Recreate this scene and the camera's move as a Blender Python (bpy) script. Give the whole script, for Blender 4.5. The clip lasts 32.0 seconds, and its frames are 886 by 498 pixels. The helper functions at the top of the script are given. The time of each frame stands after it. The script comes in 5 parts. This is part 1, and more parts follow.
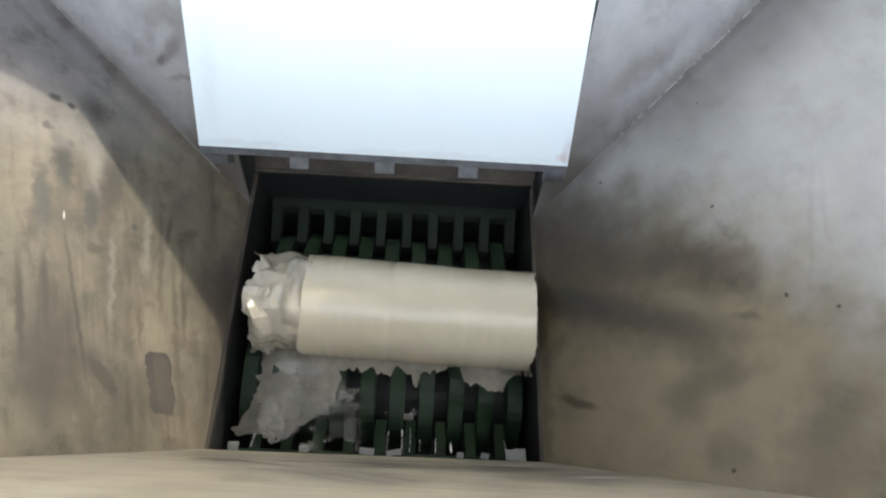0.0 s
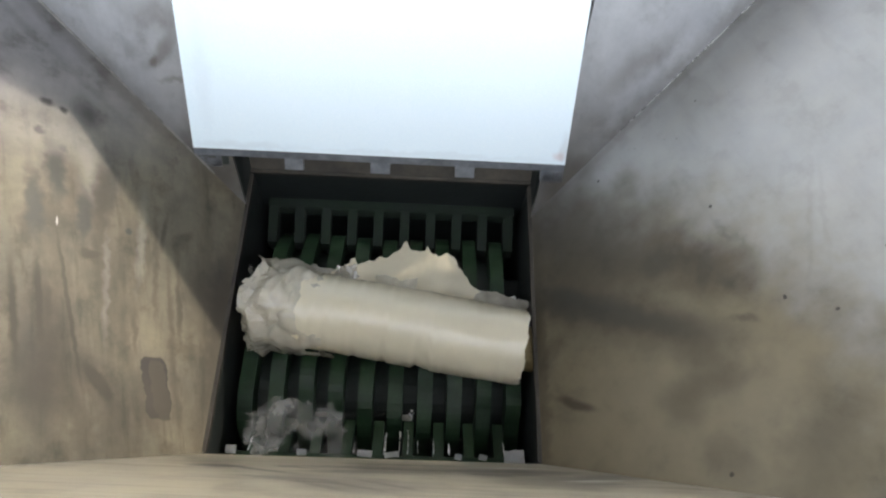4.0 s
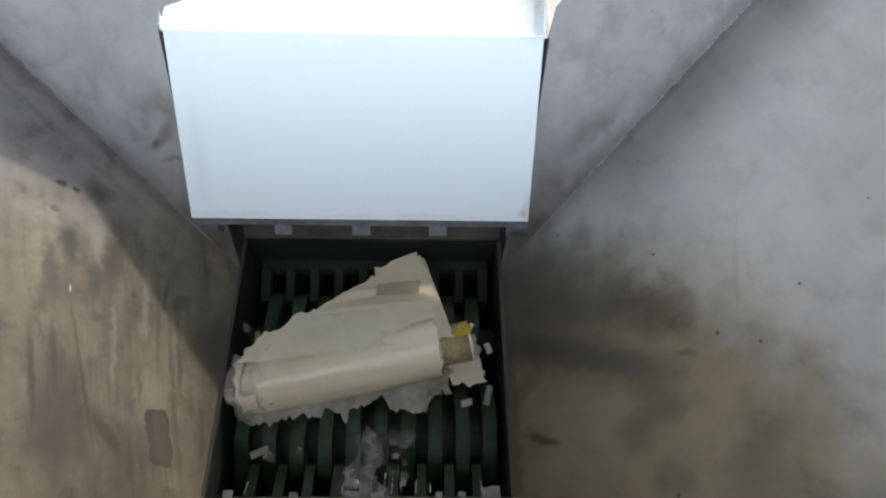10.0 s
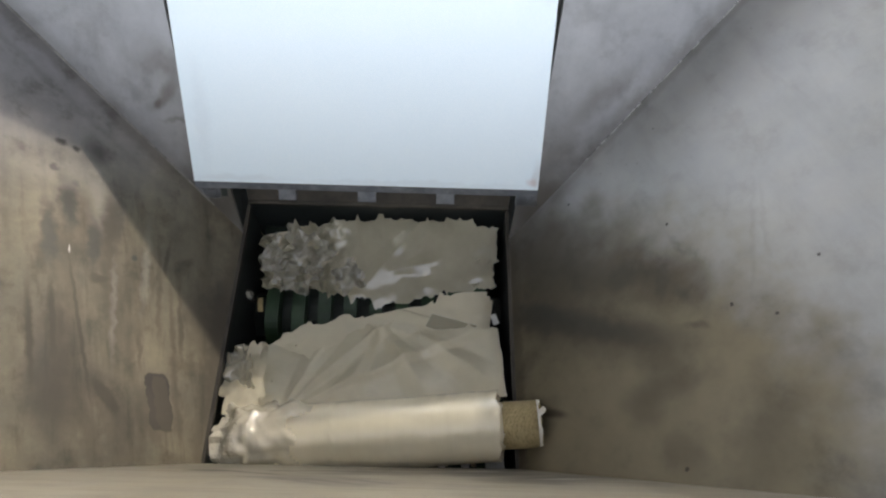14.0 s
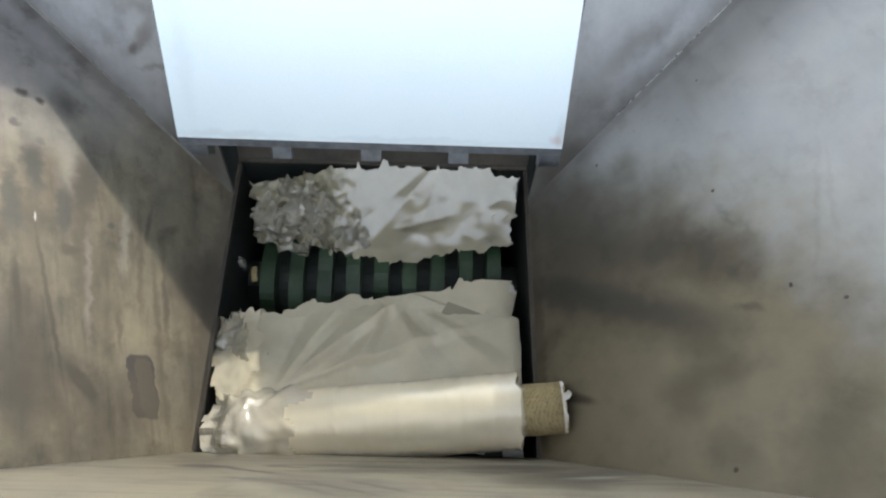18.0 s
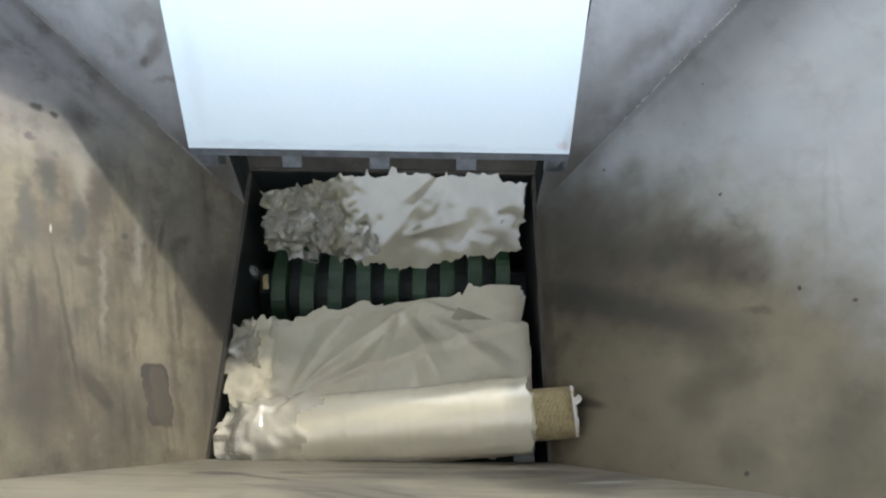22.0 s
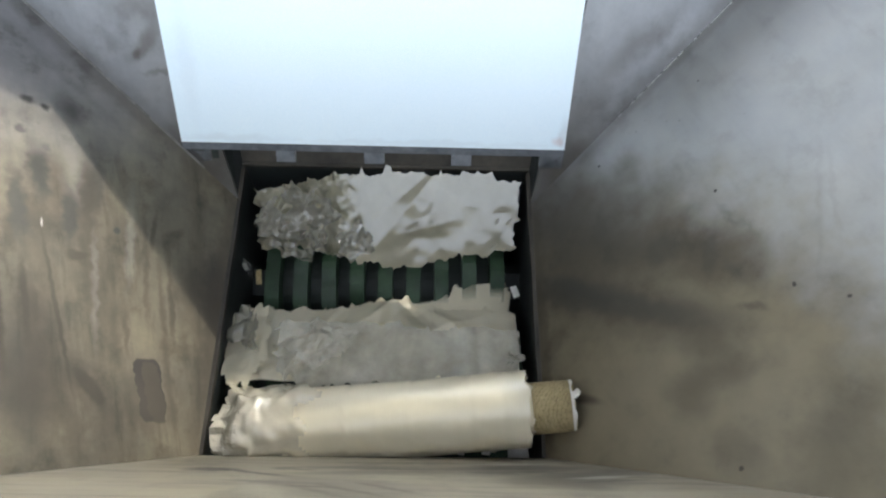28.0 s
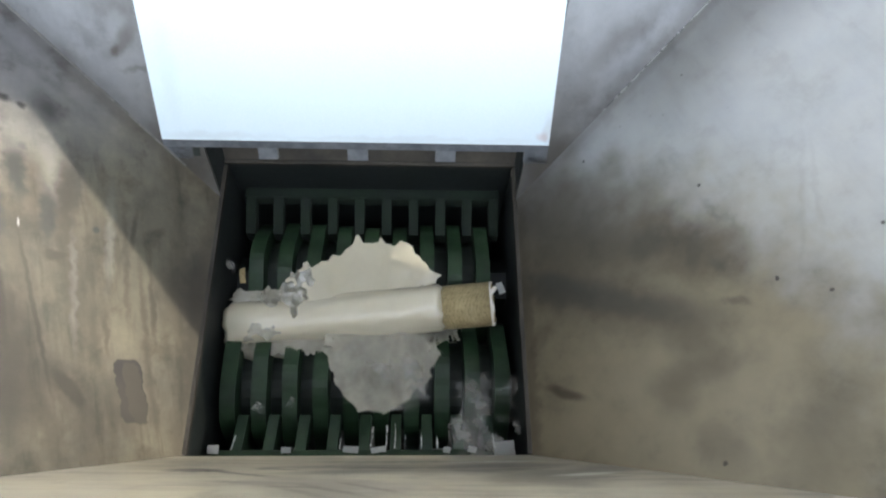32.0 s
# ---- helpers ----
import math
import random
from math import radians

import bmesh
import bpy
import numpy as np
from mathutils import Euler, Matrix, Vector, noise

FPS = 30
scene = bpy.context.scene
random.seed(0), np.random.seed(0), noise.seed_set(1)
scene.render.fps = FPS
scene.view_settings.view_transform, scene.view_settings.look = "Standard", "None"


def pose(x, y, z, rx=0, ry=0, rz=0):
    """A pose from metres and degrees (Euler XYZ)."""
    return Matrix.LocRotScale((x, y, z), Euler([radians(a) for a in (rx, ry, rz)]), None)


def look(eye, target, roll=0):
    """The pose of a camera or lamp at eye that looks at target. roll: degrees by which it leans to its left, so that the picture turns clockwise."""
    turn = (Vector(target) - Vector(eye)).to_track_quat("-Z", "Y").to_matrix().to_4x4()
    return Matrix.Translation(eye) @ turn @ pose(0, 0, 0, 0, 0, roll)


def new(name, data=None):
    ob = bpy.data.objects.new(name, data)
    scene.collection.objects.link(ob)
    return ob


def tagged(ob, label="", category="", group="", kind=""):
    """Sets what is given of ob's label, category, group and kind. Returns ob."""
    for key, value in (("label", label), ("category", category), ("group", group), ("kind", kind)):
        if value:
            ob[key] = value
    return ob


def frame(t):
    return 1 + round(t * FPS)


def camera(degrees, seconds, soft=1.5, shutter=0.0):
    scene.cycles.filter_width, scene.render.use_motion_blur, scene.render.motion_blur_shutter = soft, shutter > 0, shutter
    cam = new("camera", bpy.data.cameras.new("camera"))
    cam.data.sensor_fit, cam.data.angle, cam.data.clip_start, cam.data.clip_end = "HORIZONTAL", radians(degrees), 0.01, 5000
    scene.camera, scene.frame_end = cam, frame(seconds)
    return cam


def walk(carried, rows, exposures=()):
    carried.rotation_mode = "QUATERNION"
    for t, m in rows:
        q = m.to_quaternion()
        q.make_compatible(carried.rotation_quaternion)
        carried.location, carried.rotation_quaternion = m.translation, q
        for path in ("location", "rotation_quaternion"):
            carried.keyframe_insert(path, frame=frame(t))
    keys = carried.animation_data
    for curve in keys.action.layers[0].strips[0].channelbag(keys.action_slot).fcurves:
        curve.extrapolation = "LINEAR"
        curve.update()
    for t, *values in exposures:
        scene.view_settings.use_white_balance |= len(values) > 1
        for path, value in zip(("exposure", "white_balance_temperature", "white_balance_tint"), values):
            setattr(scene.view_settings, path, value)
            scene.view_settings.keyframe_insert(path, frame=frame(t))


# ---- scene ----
FOV = 66.81
PATH = [
    (0, pose(0.0437, -0.1912, 1.0715, 27.322, -3.467, 1.486)),
    (0.5, pose(0.0444, -0.1866, 1.0742, 27.021, -3.593, 1.317)),
    (1, pose(0.0463, -0.1869, 1.0740, 27.092, -3.501, 1.338)),
    (1.5, pose(0.0452, -0.1861, 1.0710, 27.189, -3.337, 1.219)),
    (2, pose(0.0527, -0.1714, 1.0748, 26.428, -3.013, 1.424)),
    (2.5, pose(0.0547, -0.1702, 1.0747, 26.408, -2.976, 1.468)),
    (3, pose(0.0547, -0.1656, 1.0761, 26.200, -2.937, 1.450)),
    (3.5, pose(0.0549, -0.1700, 1.0732, 26.510, -2.969, 1.301)),
    (5.5, pose(0.0486, -0.1723, 1.0741, 26.440, -3.226, 1.017)),
    (6, pose(0.0432, -0.1723, 1.0736, 26.382, -3.787, 0.488)),
    (6.5, pose(0.0513, -0.1707, 1.0737, 26.376, -3.631, 0.503)),
    (7, pose(0.0562, -0.1738, 1.0734, 26.530, -3.513, 0.599)),
    (7.5, pose(0.0526, -0.1732, 1.0729, 26.517, -3.718, 0.485)),
    (8, pose(0.0573, -0.1769, 1.0712, 26.984, -3.647, 0.625)),
    (8.5, pose(0.0568, -0.1817, 1.0748, 27.759, -3.752, 0.658)),
    (9, pose(0.0750, -0.2009, 1.1110, 29.284, -2.976, 0.687)),
    (9.5, pose(0.0939, -0.2269, 1.1705, 30.894, -2.221, 0.151)),
    (10, pose(0.0985, -0.2278, 1.1768, 31.270, -1.920, -0.523)),
    (10.5, pose(0.0934, -0.2220, 1.1755, 30.756, -2.157, -0.760)),
    (11, pose(0.0920, -0.2231, 1.1688, 30.619, -1.863, -0.438)),
    (11.5, pose(0.0902, -0.2229, 1.1632, 30.574, -1.621, -0.024)),
    (12, pose(0.0938, -0.2238, 1.1574, 30.933, -1.319, 0.357)),
    (12.5, pose(0.0885, -0.2205, 1.1634, 30.639, -1.514, 0.324)),
    (13, pose(0.0886, -0.2242, 1.1588, 30.430, -1.524, 0.557)),
    (13.5, pose(0.0957, -0.2130, 1.1394, 30.132, -1.416, 0.932)),
    (14, pose(0.1001, -0.2314, 1.1419, 29.462, -1.879, 0.603)),
    (14.5, pose(0.0966, -0.2213, 1.1351, 29.571, -1.847, 0.899)),
    (16.5, pose(0.0759, -0.1463, 1.0524, 25.039, -1.895, 0.871)),
    (17, pose(0.0709, -0.1461, 1.0517, 24.949, -2.176, 0.552)),
    (17.5, pose(0.0738, -0.1451, 1.0497, 24.935, -2.127, 0.593)),
    (18, pose(0.0726, -0.1459, 1.0478, 25.059, -2.298, 0.592)),
    (18.5, pose(0.0739, -0.1447, 1.0512, 24.954, -2.146, 0.703)),
    (19, pose(0.0754, -0.1390, 1.0536, 24.640, -1.888, 0.641)),
    (19.5, pose(0.0706, -0.1452, 1.0510, 24.954, -2.034, 0.603)),
    (20, pose(0.0710, -0.1463, 1.0492, 25.032, -1.989, 0.686)),
    (20.5, pose(0.0733, -0.1488, 1.0499, 25.183, -1.775, 0.708)),
    (21, pose(0.0722, -0.1482, 1.0520, 25.183, -1.746, 0.420)),
    (21.5, pose(0.0686, -0.1436, 1.0596, 25.126, -1.741, 0.234)),
    (22, pose(0.0753, -0.1435, 1.0574, 25.272, -1.174, 0.361)),
    (22.5, pose(0.0646, -0.1447, 1.0614, 25.255, -1.571, 0.300)),
    (23, pose(0.0646, -0.1478, 1.0555, 25.477, -1.705, 0.311)),
    (23.5, pose(0.0638, -0.1420, 1.0575, 25.024, -1.765, 0.248)),
    (24, pose(0.0668, -0.1445, 1.0558, 25.085, -1.611, 0.302)),
    (24.5, pose(0.0641, -0.1448, 1.0558, 25.075, -1.757, 0.262)),
    (25, pose(0.0657, -0.1452, 1.0555, 25.102, -1.772, 0.263)),
    (25.5, pose(0.0643, -0.1451, 1.0560, 25.062, -2.011, 0.176)),
    (27.5, pose(0.0641, -0.1450, 1.0561, 25.032, -2.148, 0.050)),
    (28, pose(0.0665, -0.1453, 1.0533, 25.072, -2.069, 0.158)),
    (28.5, pose(0.0656, -0.1464, 1.0537, 25.032, -2.120, 0.071)),
    (29, pose(0.0678, -0.1444, 1.0532, 24.850, -2.053, -0.010)),
    (29.5, pose(0.0673, -0.1433, 1.0494, 24.842, -2.342, -0.161)),
    (30, pose(0.0767, -0.1464, 1.0469, 25.038, -2.155, -0.139)),
    (30.5, pose(0.0688, -0.1427, 1.0489, 24.734, -2.768, -0.507)),
    (31, pose(0.0722, -0.1418, 1.0488, 24.700, -2.781, -0.536)),
    (31.5, pose(0.0689, -0.1408, 1.0492, 24.673, -2.980, -0.692)),
    (32, pose(0.0790, -0.1419, 1.0477, 24.799, -2.498, -0.555)),
]

cam = camera(FOV, 32.0, soft=2.2, shutter=0.5)
EXPOSURE = 3.20
E = EXPOSURE
walk(cam, PATH, [(0, E + 0.1, 6760, 10), (6.5, E + 0.1, 6760, 10), (8.3, E + 0.1, 6760, 10), (9.0, E + 0.16, 6810, 10), (9.6, E - 0.50, 6660, 10.5), (12.6, E - 0.51, 6760, 10.5), (14.3, E - 0.4, 6910, 12), (15.4, E - 0.2, 6960, 10), (16.5, E, 7260, 9.5), (17.1, E, 7260, 9.5), (17.7, E, 6510, 8),
                 (28.5, E - 0.03, 6410, 8), (29.5, E + 0.18, 6410, 8), (31, E + 0.30, 6410, 8), (32, E + 0.32, 6410, 8)])

# ---- daylight: pale sky above the open hopper, low warm sun through the feed opening ----
SUN_WAY = Vector((-0.25, -0.281, -0.216)).normalized()
world = bpy.data.worlds.new("sky")
scene.world = world
world.use_nodes = True
wn = world.node_tree
sky = wn.nodes.new("ShaderNodeTexSky")
sky.sky_type = "NISHITA"
sky.sun_disc = False
sky.sun_elevation = math.asin(-SUN_WAY.z)
sky.sun_rotation = math.atan2(-SUN_WAY.x, -SUN_WAY.y)
sky.dust_density = 3.0
haze = wn.nodes.new("ShaderNodeHueSaturation")
haze.inputs["Saturation"].default_value = 0.36
wn.links.new(sky.outputs["Color"], haze.inputs["Color"])
wn.links.new(haze.outputs["Color"], wn.nodes["Background"].inputs["Color"])
wn.nodes["Background"].inputs["Strength"].default_value = 0.14
sun_data = bpy.data.lights.new("sun", "SUN")
sun_data.energy = 0.27
sun_data.angle = radians(0.4)
sun_data.color = (1.0, 0.92, 0.76)
sun = new("sun", sun_data)
sun.matrix_world = look(-4 * SUN_WAY, (0, 0, 0))


# ---- materials ----
def material(name):
    mat = bpy.data.materials.new(name)
    mat.use_nodes = True
    t = mat.node_tree
    return mat, t, t.nodes["Principled BSDF"]


def nd(t, kind, **values):
    n = t.nodes.new(kind)
    for key, value in values.items():
        n.inputs[key].default_value = value
    return n


def noise_tex(t, scale, detail=5.0, stretch=(1, 1, 1), rough=0.6, coord="Object", turn=(0, 0, 0)):
    co = t.nodes.new("ShaderNodeTexCoord")
    mp = nd(t, "ShaderNodeMapping", Scale=tuple(1 / max(c, 0.001) for c in stretch), Rotation=tuple(radians(a) for a in turn))
    mp.vector_type = "TEXTURE"
    t.links.new(co.outputs[coord], mp.inputs["Vector"])
    n = nd(t, "ShaderNodeTexNoise", Scale=scale, Detail=detail, Roughness=rough)
    t.links.new(mp.outputs["Vector"], n.inputs["Vector"])
    return n.outputs["Fac"]


def ramp(t, fac, stops):
    r = t.nodes.new("ShaderNodeValToRGB")
    e = r.color_ramp.elements
    while len(e) < len(stops):
        e.new(0.5)
    for el, (pos, col) in zip(e, stops):
        el.position = pos
        el.color = (*col, 1) if len(col) == 3 else col
    t.links.new(fac, r.inputs["Fac"])
    return r.outputs["Color"]


def blend(t, fac, a, b, mode="MIX"):
    m = t.nodes.new("ShaderNodeMix")
    m.data_type = "RGBA"
    m.blend_type = mode
    for value, i in ((fac, 0), (a, 6), (b, 7)):
        if hasattr(value, "links"):
            t.links.new(value, m.inputs[i])
        else:
            m.inputs[i].default_value = (*value, 1) if isinstance(value, tuple) else value
    return m.outputs[2]


def bump(t, bsdf, height, strength, distance=0.002):
    b = nd(t, "ShaderNodeBump", Strength=strength, Distance=distance)
    t.links.new(height, b.inputs["Height"])
    t.links.new(b.outputs["Normal"], bsdf.inputs["Normal"])


def surface(name, dark, light, scale, rough=(0.4, 0.6), metal=0.0, stretch=(1, 1, 1), relief=0.2, fine=90.0):
    """Two-scale mottled surface: broad patches, fine grain, varying gloss and slight relief."""
    mat, t, b = material(name)
    broad = noise_tex(t, scale, stretch=stretch)
    grain = noise_tex(t, fine, 3.0, stretch)
    col = ramp(t, broad, [(0.3, dark), (0.7, light)])
    col = blend(t, 0.25, col, ramp(t, grain, [(0.3, (0.25, 0.25, 0.25)), (0.7, (0.8, 0.8, 0.8))]), "OVERLAY")
    t.links.new(col, b.inputs["Base Color"])
    rr = nd(t, "ShaderNodeMapRange", **{"To Min": rough[0], "To Max": rough[1]})
    t.links.new(broad, rr.inputs["Value"])
    t.links.new(rr.outputs["Result"], b.inputs["Roughness"])
    b.inputs["Metallic"].default_value = metal
    bump(t, b, grain, relief)
    return mat


def spot(t, centre, radii, angle=0.0, soft=0.5, warp=0.03, warp_scale=18.0, across=False):
    """A ragged patch on a wall: 1 inside, 0 outside, by the wall's y and z, or x and z where it runs across."""
    co = t.nodes.new("ShaderNodeTexCoord")
    n = nd(t, "ShaderNodeTexNoise", Scale=warp_scale, Detail=4.0)
    t.links.new(co.outputs["Object"], n.inputs["Vector"])
    shift = nd(t, "ShaderNodeVectorMath")
    shift.operation = "MULTIPLY_ADD"
    t.links.new(n.outputs["Color"], shift.inputs[0])
    shift.inputs[1].default_value = (warp, warp, warp)
    t.links.new(co.outputs["Object"], shift.inputs[2])
    if across:
        where = dict(Location=(centre[0] + warp / 2, 0, centre[1] + warp / 2), Rotation=(0, radians(-angle), 0), Scale=(radii[0], 1000, radii[1]))
    else:
        where = dict(Location=(0, centre[0] + warp / 2, centre[1] + warp / 2), Rotation=(radians(angle), 0, 0), Scale=(1000, radii[0], radii[1]))
    mp = nd(t, "ShaderNodeMapping", **where)
    mp.vector_type = "TEXTURE"
    t.links.new(shift.outputs[0], mp.inputs["Vector"])
    ln = nd(t, "ShaderNodeVectorMath")
    ln.operation = "LENGTH"
    if soft < 0.25:
        sq = nd(t, "ShaderNodeVectorMath")
        sq.operation = "POWER"
        ab = nd(t, "ShaderNodeVectorMath")
        ab.operation = "ABSOLUTE"
        t.links.new(mp.outputs["Vector"], ab.inputs[0])
        t.links.new(ab.outputs[0], sq.inputs[0])
        sq.inputs[1].default_value = (3.0, 3.0, 3.0)
        t.links.new(sq.outputs[0], ln.inputs[0])
    else:
        t.links.new(mp.outputs["Vector"], ln.inputs[0])
    mr = nd(t, "ShaderNodeMapRange", **{"From Min": 1.0 - soft, "From Max": 1.0 + soft, "To Min": 1.0, "To Max": 0.0})
    mr.interpolation_type = "SMOOTHSTEP"
    t.links.new(ln.outputs["Value"], mr.inputs["Value"])
    return mr.outputs["Result"]


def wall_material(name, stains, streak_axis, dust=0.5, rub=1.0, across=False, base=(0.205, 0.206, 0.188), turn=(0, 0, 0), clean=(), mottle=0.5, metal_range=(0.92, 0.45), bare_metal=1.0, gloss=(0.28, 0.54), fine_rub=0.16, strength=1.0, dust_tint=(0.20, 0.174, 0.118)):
    """Dusty stainless sheet: broad mottling, rub streaks, dust, stains and specks; bare bright metal where clean."""
    mat, t, b = material(name)
    broad = noise_tex(t, 3.2, 6.0)
    streak = noise_tex(t, 2.4, 6.0, streak_axis, 0.62, turn=turn)
    thin = noise_tex(t, 8.0, 6.0, streak_axis, 0.6, turn=turn)
    cloud = noise_tex(t, 9.0, 8.0, rough=0.7)
    patch = noise_tex(t, 16.0, 9.0, rough=0.62)
    grain = noise_tex(t, 160.0, 3.0)
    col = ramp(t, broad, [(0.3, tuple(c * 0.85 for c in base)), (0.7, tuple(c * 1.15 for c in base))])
    dusty = ramp(t, cloud, [(0.35, (0, 0, 0)), (0.65, (1, 1, 1))])
    col = blend(t, 0.55 * dust, col, blend(t, dusty, col, dust_tint))
    col = blend(t, 0.55 * rub, col, ramp(t, streak, [(0.36, (0.20, 0.20, 0.19)), (0.48, (0.5, 0.5, 0.5)), (0.64, (0.62, 0.62, 0.60))]), "OVERLAY")
    col = blend(t, fine_rub * rub, col, ramp(t, thin, [(0.36, (0.12, 0.12, 0.11)), (0.45, (0.5, 0.5, 0.5)), (0.66, (0.62, 0.62, 0.62))]), "OVERLAY")
    col = blend(t, 0.5, col, ramp(t, cloud, [(0.3, (0.36, 0.36, 0.35)), (0.7, (0.6, 0.6, 0.59))]), "OVERLAY")

    def scaled(fac, amount):
        k = t.nodes.new("ShaderNodeMath")
        k.operation = "MULTIPLY"
        t.links.new(fac, k.inputs[0])
        k.inputs[1].default_value = amount
        return k.outputs[0]

    bare = None
    for centre, radii, angle, soft, warp, amount, colour in clean:
        fac = scaled(spot(t, centre, radii, angle, soft, warp, 14.0, across), amount)
        worn = blend(t, 0.35, colour, ramp(t, cloud, [(0.35, (0.34, 0.34, 0.35)), (0.65, (0.62, 0.62, 0.63))]), "OVERLAY")
        col = blend(t, fac, col, worn)
        bare = scaled(fac, bare_metal)
    # smudges and worn grime
    col = blend(t, mottle, col, ramp(t, patch, [(0.34, (0.24, 0.235, 0.225)), (0.46, (0.46, 0.46, 0.455)), (0.60, (0.53, 0.53, 0.53))]), "OVERLAY")
    for centre, radii, angle, soft, warp, amount, colour in stains:
        if colour == GRIME_FALLOFF:
            colour = ramp(t, patch, [(0.30, tuple(c * 0.55 for c in GRIME_FALLOFF)), (0.46, tuple(c * 0.95 for c in GRIME_FALLOFF)), (0.64, tuple(c * 1.2 for c in GRIME_FALLOFF))])
        col = blend(t, scaled(spot(t, centre, radii, angle, soft, warp, 18.0 if warp > 0.02 else 60.0, across), min(0.95, amount * strength)), col, colour)
    vor = nd(t, "ShaderNodeTexVoronoi", Scale=24.0, Randomness=1.0)
    co = t.nodes.new("ShaderNodeTexCoord")
    t.links.new(co.outputs["Object"], vor.inputs["Vector"])
    fleck = ramp(t, vor.outputs["Distance"], [(0.03, (1, 1, 1)), (0.06, (0, 0, 0))])
    few = ramp(t, noise_tex(t, 7.0, 2.0), [(0.52, (0, 0, 0)), (0.60, (0.6, 0.6, 0.6))])
    col = blend(t, blend(t, 1.0, fleck, few, "MULTIPLY"), col, (0.06, 0.053, 0.046))
    t.links.new(col, b.inputs["Base Color"])
    rr = nd(t, "ShaderNodeMapRange", **{"To Min": gloss[0], "To Max": gloss[1]})
    t.links.new(patch, rr.inputs["Value"])
    t.links.new(rr.outputs["Result"], b.inputs["Roughness"])
    met = nd(t, "ShaderNodeMapRange", **{"To Min": metal_range[0], "To Max": metal_range[1]})
    t.links.new(cloud, met.inputs["Value"])
    metal = met.outputs["Result"]
    if bare is not None:
        m = t.nodes.new("ShaderNodeMath")
        m.operation = "MAXIMUM"
        t.links.new(metal, m.inputs[0])
        t.links.new(bare, m.inputs[1])
        metal = m.outputs[0]
    t.links.new(metal, b.inputs["Metallic"])
    bump(t, b, blend(t, 0.5, thin, grain), 0.14, 0.001)
    return mat


